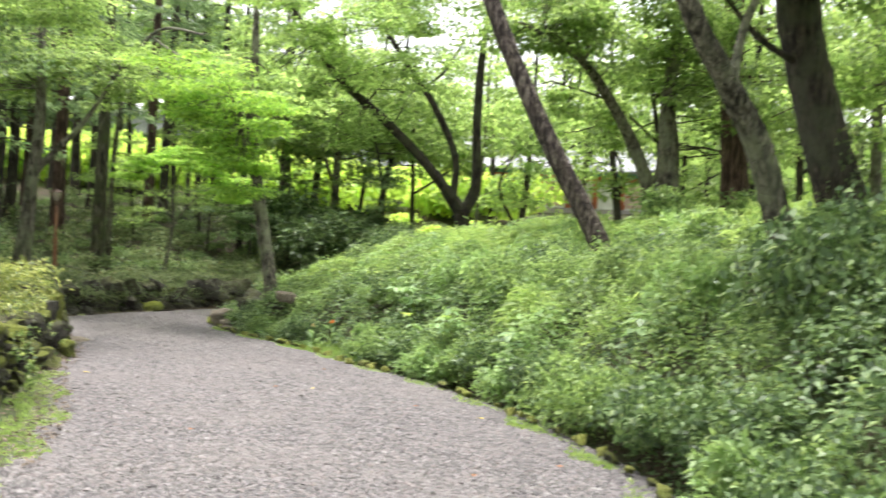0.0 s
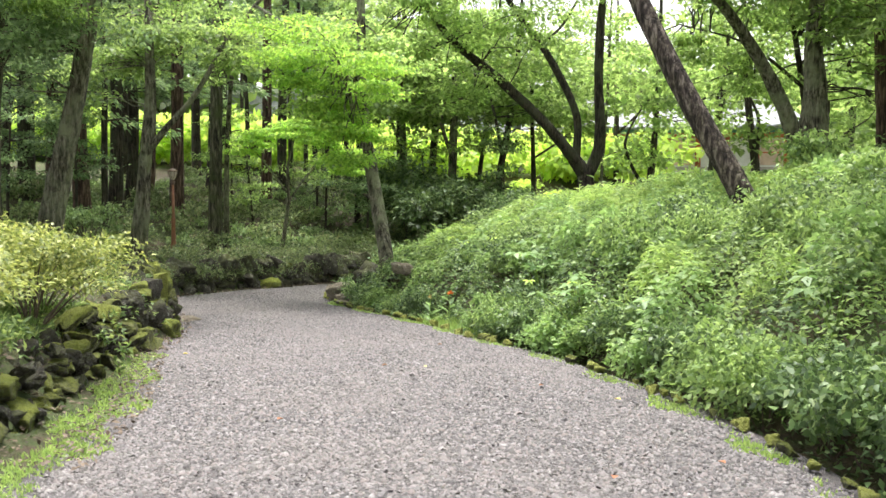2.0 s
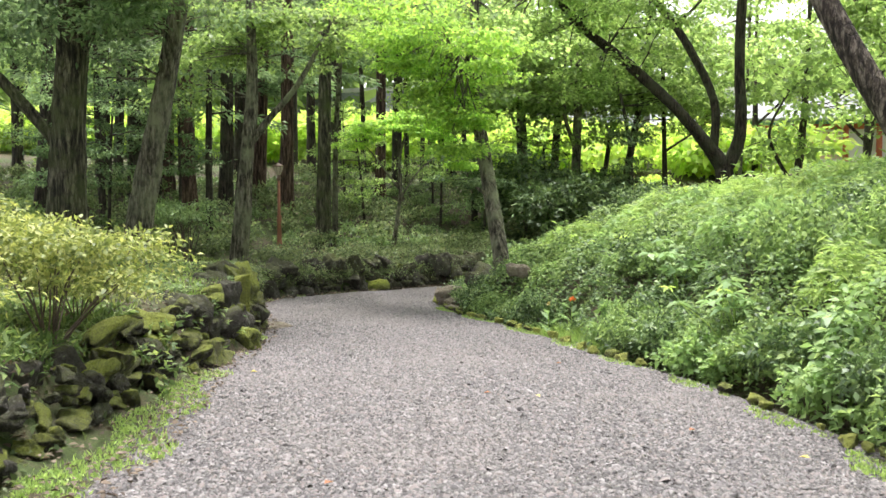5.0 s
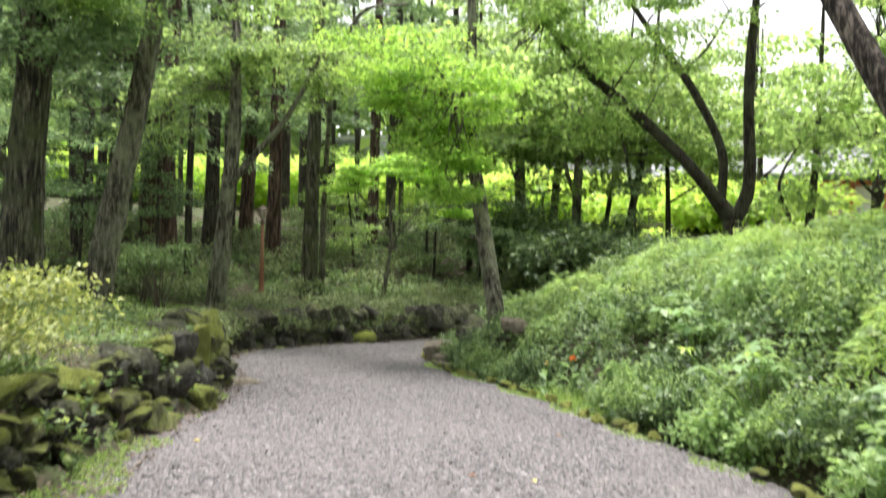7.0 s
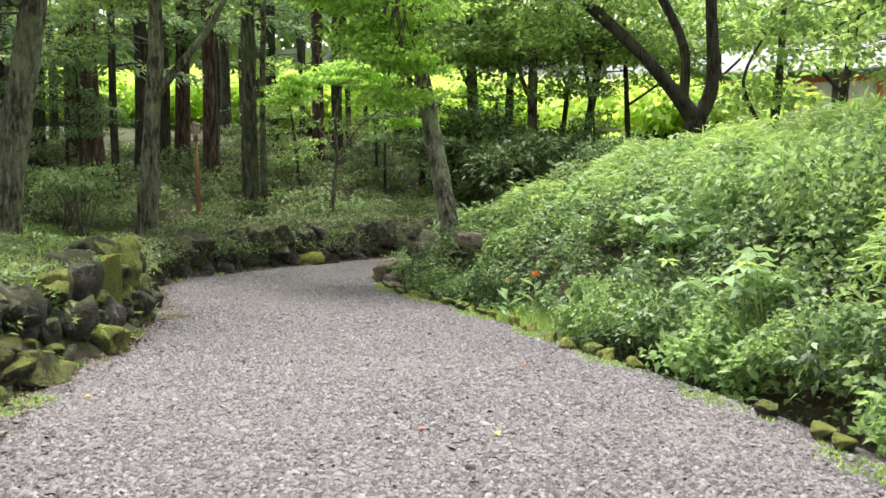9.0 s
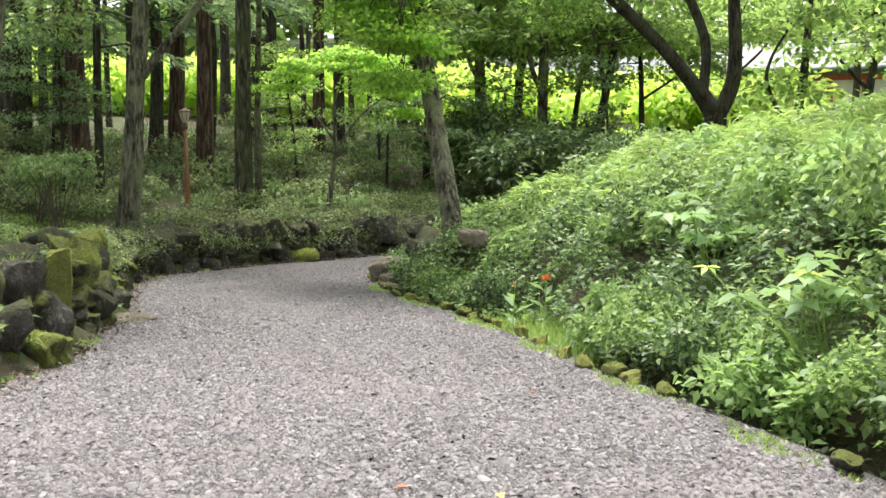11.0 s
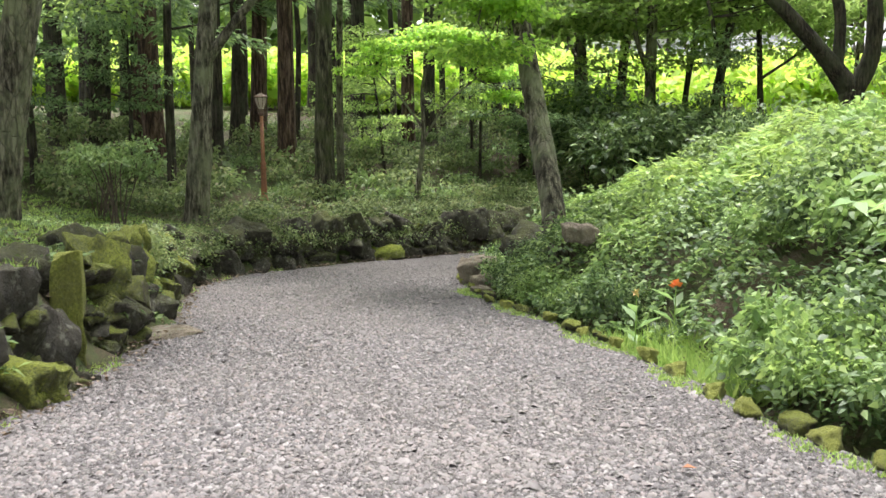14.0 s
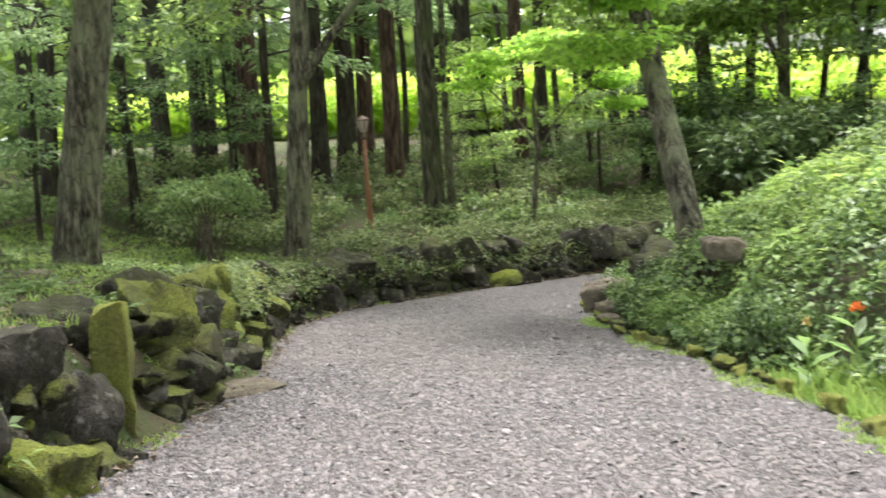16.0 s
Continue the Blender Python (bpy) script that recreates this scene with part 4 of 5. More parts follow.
def shrub(kind, x, y, scale=1.0, flat=1.0, seed=0, lift=-0.05):
    q = random.Random(seed * 7 + int(x * 100) + int(y * 37))
    pick = q.randrange(len(KINDS[kind]))
    z = ground_at(x, y) + lift
    m = pose(x, y, z, 0, 0, q.uniform(0, 360)) @ Matrix.Diagonal((scale, scale, scale * flat, 1))
    key = (kind, pick)
    if key not in FIRST:
        FIRST[key] = plant("shrub", KINDS[kind][pick], Matrix(), WORDS[kind], "shrub", kind + " shrubs")
        FIRST[key].matrix_basis = m
        return FIRST[key]
    first = FIRST[key]
    t = copy_thing(first, Matrix())
    t.matrix_basis = m
    return t


# the bank to the right of the path
q = random.Random(3)
sx, k = [], 0
bare = [(-2.6, 22.4), (-2.1, 21.8), (-1.8, 21.2), (3.8, 21.2), (3.5, 20.3), (3.3, 19.6), (5.2, 12.6), (4.94, 13.68), (4.6, 12.9), (4.3, 12.1), (6.5, 15.0), (5.9, 14.0)]
line, s = smooth_line(RIGHT, 600), 0.0
for (x, y), (x2, y2) in zip(line, line[1:]):
    s += math.hypot(x2 - x, y2 - y)
    if s > 1.0 and 4 < y < 33:
        s = 0.0
        nrm = unit(np.array([y2 - y, x - x2]))
        d = q.uniform(0.6, 0.95)
        px, py = x + nrm[0] * d, y + nrm[1] * d
        if 20.4 < py < 23.7:
            px, py = x + nrm[0] * 2.3, y + nrm[1] * 2.3
        sx.append((px, py))
        shrub("dense" if q.random() < 0.85 else "pale", px, py, (0.78 + 0.25 * q.random()) * (1 if py < 23.5 else 0.75), 1.15, k, -0.08)
        k += 1
for _ in range(5200):
    y = q.uniform(3.5, 46)
    x = float(np.interp(y, RIGHT[:, 1], RIGHT[:, 0])) + q.uniform(0.4, 15)
    d = float(beside(np.array([x]), np.array([y]), RIGHT)[0])
    if not 0.9 < d < 12.5 or (d < 2.2 and 20.6 < y < 23.9) or any((x - a) ** 2 + (y - b2) ** 2 < 1.1 for a, b2 in bare):
        continue
    gap = 0.95 + 0.07 * d + 0.016 * y
    if any((x - a) ** 2 + (y - b2) ** 2 < gap * gap for a, b2 in sx):
        continue
    sx.append((x, y))
    patch = math.sin(x * 0.8 + 1.0) + math.sin(y * 0.55 + x * 0.3) + q.uniform(-0.9, 0.9)
    kind = "dense" if patch < (0.9 if d < 2.6 else 0.35) else "pale" if patch < 1.1 else "fern"
    if d > 4.5 and q.random() < 0.55:
        kind = "fern"
    big = (0.95 + 0.4 * q.random()) * (1.0 if d < 4.5 else 0.9)
    tall = 1.35 if d < 4 and kind != "fern" else 1.1
    if y > 23.5 and d < 3.8:
        big, tall = big * 0.62, 1.0
    (shrub if d < 5.5 and y < 34 else far_shrub)(kind, x, y, big, tall, k, -0.12)
    k += 1
# low plants on the wooded bank
for _ in range(2600):
    y = q.uniform(16, 58)
    x = float(np.interp(y, LEFT[:, 1], LEFT[:, 0])) - q.uniform(0.6, 22)
    d = -float(beside(np.array([x]), np.array([y]), LEFT)[0])
    if not 0.75 < d < 20 or any((x - a) ** 2 + (y - b2) ** 2 < (0.8 + 0.05 * d) ** 2 for a, b2 in sx):
        continue
    if math.hypot(x + 13.3, y - 33.3) < 1.7:
        continue
    sx.append((x, y))
    if y > 29.5 and d < 5.5:
        (shrub if d < 2.6 else far_shrub)("dull" if q.random() < 0.7 or d < 2 else "low", x, y, 0.95 + 0.5 * q.random(), 0.8 if d < 2.5 else 1.0, k, -0.05)
    elif y < 29.5 and d < 6.5:
        far_shrub("low", x, y, 0.6 + 0.3 * q.random(), 0.5, k, -0.05)
    else:
        far_shrub("low" if q.random() < 0.6 else "dull", x, y, 0.95 + 0.5 * q.random(), 1.1, k, -0.05)
    k += 1
for x, y in ((-5.1, 27.0), (-5.75, 27.9), (-4.7, 26.0), (-5.9, 29.3), (-5.2, 28.0), (-4.5, 27.2)):
    shrub("dense", x, y, 0.6, 1.0, 14, 0.05)
line, s = smooth_line(LEFT, 600), 0.0
for (x, y), (x2, y2) in zip(line, line[1:]):
    s += math.hypot(x2 - x, y2 - y)
    if s > 0.8 and y > 25.5:
        s = 0.0
        nrm = unit(np.array([y - y2, x2 - x]))
        shrub("dull", x + nrm[0] * q.uniform(0.55, 0.85), y + nrm[1] * q.uniform(0.55, 0.85), 0.5 + 0.2 * q.random(), 0.9, k, -0.08)
        k += 1
# azaleas above the wall, close to the path
shrub("azalea", -6.15, 12.2, 1.1, 1.0, 1)
shrub("azalea", -6.9, 10.4, 1.2, 0.95, 2)
shrub("azalea", -5.7, 9.2, 1.05, 0.85, 3)
shrub("azalea", -7.9, 12.4, 1.15, 1.0, 4)
shrub("azalea", -4.9, 6.8, 0.9, 0.7, 5)
shrub("azalea", -6.75, 13.5, 0.8, 0.8, 11)
shrub("azalea", -7.2, 8.6, 1.1, 0.8, 12)
# the airy shrub on the grass under the forked tree
shrub("airy", -13.75, 28.3, 1.25, 1.2, 6)
shrub("airy", -14.7, 29.0, 1.05, 1.15, 7)
# evergreen bushes before the far buildings
for x, y, s in ((-3.6, 40, 1.3), (-5.2, 41.0, 2.0), (-2.2, 42.5, 1.6), (-6.8, 43.0, 2.2), (-4.0, 44.2, 2.1), (-1.0, 40.5, 1.0), (-8.2, 44.6, 1.9)):
    shrub("laurel", x, y, s, 1.0, 8)
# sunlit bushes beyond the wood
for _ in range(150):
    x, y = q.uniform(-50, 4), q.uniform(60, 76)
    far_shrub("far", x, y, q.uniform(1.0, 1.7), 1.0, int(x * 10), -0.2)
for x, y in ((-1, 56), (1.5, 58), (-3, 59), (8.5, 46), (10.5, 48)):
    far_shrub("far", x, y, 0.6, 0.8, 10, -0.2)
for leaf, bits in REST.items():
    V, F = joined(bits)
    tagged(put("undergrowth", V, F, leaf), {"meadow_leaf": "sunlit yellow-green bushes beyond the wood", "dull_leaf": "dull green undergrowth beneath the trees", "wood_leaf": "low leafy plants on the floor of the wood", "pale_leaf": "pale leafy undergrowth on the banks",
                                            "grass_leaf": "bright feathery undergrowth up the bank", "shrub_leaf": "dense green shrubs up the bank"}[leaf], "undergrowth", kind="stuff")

# the unbroken leafage that clothes the bank to the right of the path
q = np.random.default_rng(17)


def lumps(x, y):
    a = np.sin(x * 2.3 + 1.1 * np.sin(y * 1.7)) * np.cos(y * 2.1 + 1.3 * np.sin(x * 1.3)) + 0.6 * np.sin(x * 4.7 + y * 3.1) * np.cos(y * 5.3 - x * 1.9)
    return a + 0.5 * np.sin(x * 0.9 - y * 0.7)


def bank_rise(d, y):
    out = np.interp(d, [0.4, 0.6, 1.2, 4.5, 7, 9], [0.35, 0.8, 1.05, 0.72, 0.5, 0.45])
    return out * np.where(d < 3.5, np.interp(y, [22.5, 25], [1, 0.68]), 1)


# domes of single bushes that grow into one another
BX, BY, BR = [], [], []
for _ in range(9000):
    y = 4 + 34 * q.uniform()
    x = float(np.interp(y, RIGHT[:16, 1], RIGHT[:16, 0])) + q.uniform(0.5, 12)
    d = float(beside(np.array([x]), np.array([y]), RIGHT)[0])
    r = q.uniform(0.28, 0.62) * (1 + 0.05 * d + 0.012 * y)
    if 0.5 < d < 9.2 and (not BX or np.all(np.hypot(np.array(BX) - x, np.array(BY) - y) > 0.62 * (np.array(BR) + r))):
        BX.append(x), BY.append(y), BR.append(r)
BX, BY, BR = np.array(BX), np.array(BY), np.array(BR)
bd = beside(BX, BY, RIGHT)
BH = bank_rise(bd, BY) * q.uniform(0.6, 1.5, len(BX))
BK = 0.8 * np.sin(BX * 0.8 + 1.0) + 0.8 * np.sin(BY * 0.55 + BX * 0.3) + np.interp(bd, [0.6, 2.2, 4.0, 6.0], [-0.8, -0.35, 0.55, 1.05]) + q.normal(size=len(BX)) * 0.75
n = 300000
y = 4 + 34 * q.uniform(0, 1, n) ** 1.15
x = np.interp(y, RIGHT[:16, 1], RIGHT[:16, 0]) + q.uniform(0.2, 12, n)
d = beside(x, y, RIGHT)
keep = (d > 0.42) & (d < 9) & (q.random(n) < np.interp(d, [0.4, 3, 9], [1, 0.85, 0.4]))
keep &= ~((np.hypot(x - 4.6, y - 12.9) < 1.45) | ((d < 0.75) & (y > 20.8) & (y < 22.9)) | (np.hypot(x - 5.6, y - 14.3) < 1.0))
x, y, d = x[keep], y[keep], d[keep]
own, top = np.zeros(len(x), int), np.full(len(x), -1.0)
for i in range(0, len(x), 4000):
    e = np.hypot(x[i:i + 4000, None] - BX, y[i:i + 4000, None] - BY) / BR
    t_ = np.where(e < 1.15, BH * (1 - 0.62 * e ** 2.4), -1)
    own[i:i + 4000], top[i:i + 4000] = t_.argmax(1), t_.max(1)
low = top < 0.05
top = np.where(low, 0.3 * bank_rise(d, y), top) * np.where(np.hypot(x - 3.5, y - 20.6) < 1.4, 0.5, 1) * np.where((d < 1.7) & (y > 20.6) & (y < 23.3), 0.4, 1) * (1 + 0.1 * lumps(x * 1.7, y * 1.7))
u = q.uniform(0, 1, len(x))
up = np.where(u < 0.72, q.uniform(0.82, 1.06, len(x)), np.where(u < 0.93, q.uniform(0.2, 0.9, len(x)), q.uniform(1.02, 1.3, len(x))))
P = np.stack([x, y, height(x, y) + top * up], -1)
away = np.stack([(x - BX[own]) / BR[own], (y - BY[own]) / BR[own]], -1) * np.where(low, 0.0, 0.9)[:, None]
N = np.stack([away[:, 0] - 0.1, away[:, 1] - 0.1, np.ones(len(x))], -1) + q.normal(size=P.shape) * 0.42
D = q.normal(size=P.shape) * [1, 1, 0.35] + np.stack([away[:, 0], away[:, 1], np.full(len(x), -0.2)], -1)
kind = np.where(low, 0.3, BK[own]) + q.normal(size=len(x)) * 0.12
for leaf, lo, hi, L, W, words in (("glossy_leaf", -9, -0.55, 0.085, 0.045, "dark glossy-leaved shrubs on the bank"), ("shrub_leaf", -0.55, 0.65, 0.08, 0.047, "small-leaved green shrubbery clothing the bank"),
                                  ("pale_leaf", 0.65, 1.35, 0.115, 0.06, "larger pale green leaves on the bank"), ("grass_leaf", 1.35, 9, 0.17, 0.032, "bright feathery greenery on the bank")):
    m_ = (kind >= lo) & (kind < hi)
    s_ = q.uniform(0.65, 1.35, m_.sum()) * np.interp(y[m_], [4, 20, 38], [0.9, 1.05, 1.5])
    V, F = leaves(P[m_], D[m_], N[m_], L * s_, W * s_)
    tagged(put("bank_foliage", V, F, leaf), words, "shrubbery", kind="stuff")

n = 15000
y = q.uniform(5, 14.5, n)
off = q.gamma(1.6, 0.9, n) + wall_back(y) + 0.45
x = np.interp(y, LEFT[:, 1], LEFT[:, 0]) - off
P = np.stack([x, y, height(x, y) + q.uniform(0.02, 0.3, n) * (0.6 + 0.4 * lumps(x, y))], -1)
V, F = leaves(P, q.normal(size=P.shape) + [0.4, 0, 0.4], np.array([0, 0, 1.0]) + q.normal(size=P.shape) * 0.5, q.uniform(0.06, 0.16, n), q.uniform(0.025, 0.045, n))
tagged(put("bank_ferns", V, F, "fern_leaf"), "low ferns and weeds under the azaleas", "ferns", kind="stuff")

# brown litter of fallen leaves under the trees
n = 14000
y = q.uniform(8, 40, n)
x = np.interp(y, LEFT[:, 1], LEFT[:, 0]) - q.gamma(2.0, 1.3, n)
x = np.where(q.random(n) < 0.12, np.interp(y, LEFT[:, 1], LEFT[:, 0]) + q.uniform(-0.1, 0.35, n), x)
P = np.stack([x, y, np.maximum(height(x, y), fall(y)) + 0.03 + q.uniform(0, 0.04, n)], -1)
V, F = leaves(P, q.normal(size=P.shape) * [1, 1, 0.2], np.array([0, 0, 1.0]) + q.normal(size=P.shape) * 0.3, q.uniform(0.04, 0.09, n), q.uniform(0.025, 0.045, n))
tagged(put("leaf_litter", V, F, "litter_leaf"), "dry brown leaf litter above the rock wall", "leaf litter", kind="stuff")

# ground cover: small leaves and grass over both banks
q = np.random.default_rng(21)
n = 40000
y = q.uniform(5, 44, n)
x = np.where(q.random(n) < 0.5, np.interp(y, LEFT[:, 1], LEFT[:, 0]) - q.uniform(0.35, 9, n), np.interp(y, RIGHT[:, 1], RIGHT[:, 0]) + q.uniform(0.25, 7, n))
keep = (beside(x, y, RIGHT) > 0.2) | (beside(x, y, LEFT) < -0.35)
x, y = x[keep], y[keep]
P = np.stack([x, y, height(x, y) + q.uniform(0.0, 0.1, len(x))], -1)
D = q.normal(size=P.shape) + [0, 0, 0.5]
V, F = leaves(P, D, np.array([0, 0, 1.0]) + q.normal(size=P.shape) * 0.4, q.uniform(0.05, 0.11, len(P)), q.uniform(0.03, 0.05, len(P)))
tagged(put("ground_cover", V, F, "cover_leaf"), "low green leaves covering the banks", "ground cover", kind="stuff")


def tufts(line, y0, y1, off0, off1, count, blade, seed, sign):
    q = np.random.default_rng(seed)
    y = q.uniform(y0, y1, count)
    x = np.interp(y, line[:, 1], line[:, 0]) + sign * q.uniform(off0, off1, count) + 0.15 * np.sin(y * 3)
    P = np.repeat(np.stack([x, y, height(x, y) + 0.005], -1), 7, 0) + q.normal(size=(count * 7, 3)) * [0.03, 0.03, 0]
    D = q.normal(size=P.shape) * 0.55 + [0, 0, 1]
    return leaves(P, D, q.normal(size=P.shape), q.uniform(0.5, 1.2, len(P)) * blade, 0.012 + 0.05 * blade, 0.1, 0.3)


V, F = joined([tufts(LEFT, 6, 15.5, -0.2, 0.35, 800, 0.06, 1, -1), tufts(LEFT, 17, 30, -0.05, 0.3, 260, 0.07, 2, -1), tufts(RIGHT, 5, 28, -0.12, 0.4, 2300, 0.05, 3, 1),
               tufts(RIGHT, 20.4, 23.2, 0.3, 1.3, 420, 0.26, 4, 1), tufts(LEFT, 17, 30, 0.6, 7.5, 6500, 0.1, 5, -1)])
tagged(put("grass", V, F, "grass_leaf"), "bright grass tufts along the edges of the path", "grass", kind="stuff")

# ---- stones ----

def rock_mesh(seed, size, mat, points=20):
    me = bpy.data.meshes.new("stone")
    bm = rock_bm(size, seed, points)
    bm.to_mesh(me)
    bm.free()
    me.materials.append(MATS[mat])
    me.polygons.foreach_set("use_smooth", np.ones(len(me.polygons), bool))
    return me


WALL = [rock_mesh(s, (0.8, 0.55, 0.55), "wall_rock", 12 + s) for s in range(12)]
MOSSY = [rock_mesh(40 + s, (0.8, 0.55, 0.5), "mossy_rock", 12 + s) for s in range(12)]
EDGE = [rock_mesh(60 + s, (0.75, 0.6, 0.5), "moss_slab") for s in range(5)]
wall = tagged(new("rock_wall"), "retaining wall of rough dark mossy boulders along the path", "stone wall")


def stone(me, x, y, z, s, turn, parent, tilt=(0, 0), name="stone"):
    ob = new(name, me)
    ob.parent = parent
    ob.matrix_basis = pose(x, y, z, tilt[0], tilt[1], turn) @ Matrix.Diagonal((*s, 1))
    return ob


q = random.Random(11)
line = smooth_line(LEFT, 600)
step = np.concatenate([[0], np.cumsum(np.linalg.norm(np.diff(line, axis=0), axis=1))])
for row in range(4):
    s = 10.0 + 0.2 * row
    while s < step[-1] - 4:
        i = int(np.searchsorted(step, s))
        (x, y), dvec = line[i], line[min(i + 3, 599)] - line[max(i - 3, 0)]
        a = math.atan2(dvec[1], dvec[0])
        out = np.array([-math.sin(a), math.cos(a)])
        high = float(wall_high(y))
        size = q.choice((0.4, 0.5, 0.65, 0.8, 0.95, 1.1)) * q.uniform(0.85, 1.15) * (0.9 if y < 16 else 0.95 if y < 25 else 1.25)
        zt = (row + 0.4) * 0.31 + q.uniform(-0.06, 0.06)
        if zt < (high + (0.12 if y < 26 else 0.1) if y > 12.5 else 0.45) and not 18.6 < y < 20.3:
            off = float(wall_back(y)) + 0.16 + 0.1 * row + q.uniform(-0.06, 0.1)
            px, py = x + out[0] * off, y + out[1] * off
            me = q.choice(MOSSY if q.random() < (0.72 if y < 26 else 0.04) else WALL)
            stone(me, px, py, float(fall(py)) + zt - 0.03, (size * q.uniform(0.8, 1.4), size * q.uniform(0.8, 1.1), size * (q.uniform(0.6, 0.9) if y < 16 else q.uniform(0.85, 1.3))), math.degrees(a) + q.uniform(-35, 35), wall, (q.uniform(-24, 24), q.uniform(-24, 24)))
        s += 0.58 * size * q.uniform(0.85, 1.15)
for _ in range(290):
    s = q.uniform(10.5, step[-1] - 6)
    i = int(np.searchsorted(step, s))
    (x, y), dvec = line[i], line[min(i + 3, 599)] - line[max(i - 3, 0)]
    a = math.atan2(dvec[1], dvec[0])
    out = np.array([-math.sin(a), math.cos(a)])
    zt = q.uniform(0.0, max(0.15, float(wall_high(y)) * 0.95))
    if not 18.9 < y < 19.9:
        off = float(wall_back(y)) + 0.06 + 0.3 * zt + q.uniform(-0.04, 0.05)
        k = q.uniform(0.16, 0.42)
        stone(q.choice(WALL if q.random() < (0.5 if y < 26 else 1.0) else MOSSY), x + out[0] * off, y + out[1] * off, float(fall(y)) + zt, (k * q.uniform(0.8, 1.3), k, k * q.uniform(0.6, 1.1)), q.uniform(0, 360), wall, (q.uniform(-40, 40), q.uniform(-40, 40)))
# the tall upright slab and the blocks round it
slab = box_bm(-0.16, -0.09, -0.75, 0.16, 0.09, 0.56, 0)
bmesh.ops.subdivide_edges(slab, edges=slab.edges[:], cuts=9, use_grid_fill=True)
for v in slab.verts:
    v.co += noise.noise_vector(v.co * 3.5) * 0.06 + noise.noise_vector(v.co * 11) * 0.022
    v.co.x *= 1.0 - 0.12 * v.co.z
    v.co.z += v.co.x * 0.22 * (v.co.z > 0.5)
bmesh.ops.smooth_vert(slab, verts=slab.verts, factor=0.15, use_axis_x=True, use_axis_y=True, use_axis_z=True)
slab = tagged(part("slab", slab, "moss_slab", wall, "", True), "tall upright slab covered in yellow-green moss")
slab.matrix_basis = pose(-7.7, 19.33, -0.78, 3, 1, 32) @ Matrix.Diagonal((0.82, 1, 1, 1))
for sx_, sy_, sz_, dims, seed, turn, tilt, mt in (
        (-8.25, 19.35, -0.45, (0.7, 0.6, 0.75), 81, 50, (8, -12), "wall_rock"), (-7.55, 18.75, -0.95, (0.8, 0.6, 0.85), 82, 70, (-14, 20), "wall_rock"),
        (-7.25, 18.55, -1.3, (0.55, 0.5, 0.5), 83, 20, (10, 15), "mossy_rock"), (-7.0, 18.0, -1.15, (0.75, 0.6, 0.55), 84, 60, (10, 12), "mossy_rock"),
        (-8.2, 20.6, -1.1, (0.75, 0.5, 0.95), 85, 60, (4, 24), "wall_rock"), (-8.35, 20.55, -0.55, (0.75, 0.55, 0.85), 86, 75, (-22, 14), "mossy_rock"),
        (-8.85, 20.9, -0.35, (0.8, 0.6, 0.6), 87, 65, (0, 0), "wall_rock"), (-8.75, 21.6, -0.75, (0.6, 0.5, 0.8), 88, 60, (10, -8), "wall_rock"),
        (-7.85, 18.3, -0.55, (0.8, 0.7, 0.5), 89, 10, (5, 5), "wall_rock"), (-7.9, 20.0, -1.3, (0.4, 0.35, 0.4), 90, 10, (5, 5), "wall_rock"), (-7.3, 18.95, -1.3, (0.35, 0.3, 0.25), 91, 40, (5, 5), "wall_rock")):
    ob = part("stone", rock_bm(dims, seed, 20), mt, wall, "", True)
    ob.matrix_basis = pose(sx_, sy_, sz_, tilt[0], tilt[1], turn)
# flat drain stones at the foot of the wall
fl = tagged(new("paving_slab", rock_mesh(95, (0.7, 1.3, 0.14), "tan_rock", 30)), "flat worn stone slab at the foot of the wall", "stone slab")
fl.matrix_basis = pose(-8.25, 21.35, float(fall(21.35)) + 0.03, 0, 0, -30)
# the dark block under the azaleas
for sx_, sy_, dims, seed, turn in ((-5.9, 11.9, (0.8, 0.5, 0.85), 97, 70), (-5.75, 11.15, (0.7, 0.5, 0.85), 98, 60), (-5.5, 10.4, (0.75, 0.5, 0.7), 99, 60), (-5.2, 9.5, (0.7, 0.5, 0.65), 100, 60), (-4.9, 8.6, (0.7, 0.5, 0.6), 101, 60), (-4.6, 7.6, (0.6, 0.5, 0.6), 102, 50)):
    ob = part("stone", rock_bm(dims, seed, 20), "wall_rock", wall, "", True)
    ob.matrix_basis = pose(sx_, sy_, float(fall(sy_)) + dims[2] * 0.36, 4, -5, turn)
# edging stones on the right of the path
edge = tagged(new("stone_edging"), "row of low moss-covered edging stones beside the gravel", "stone edging")
line = smooth_line(RIGHT, 600)
step = np.concatenate([[0], np.cumsum(np.linalg.norm(np.diff(line, axis=0), axis=1))])
s = 11.0
while s < 38.5:
    i = int(np.searchsorted(step, s))
    (x, y), dvec = line[i], line[min(i + 3, 599)] - line[max(i - 3, 0)]
    a = math.atan2(dvec[1], dvec[0])
    k = q.uniform(0.28, 0.62) * (0.8 if y < 15 else 1.0)
    if q.random() < (0.4 if y < 15 else 0.62):
        stone(q.choice(EDGE) if q.random() < 0.75 else q.choice(MOSSY), x + 0.06 * math.sin(a) + q.uniform(-0.05, 0.05), y - 0.06 * math.cos(a), float(fall(y)) + 0.06, (k * 0.85, k * 0.65, k * 0.55), math.degrees(a) + q.uniform(-12, 12), edge)
    s += 0.62 * k * q.uniform(0.9, 1.5)
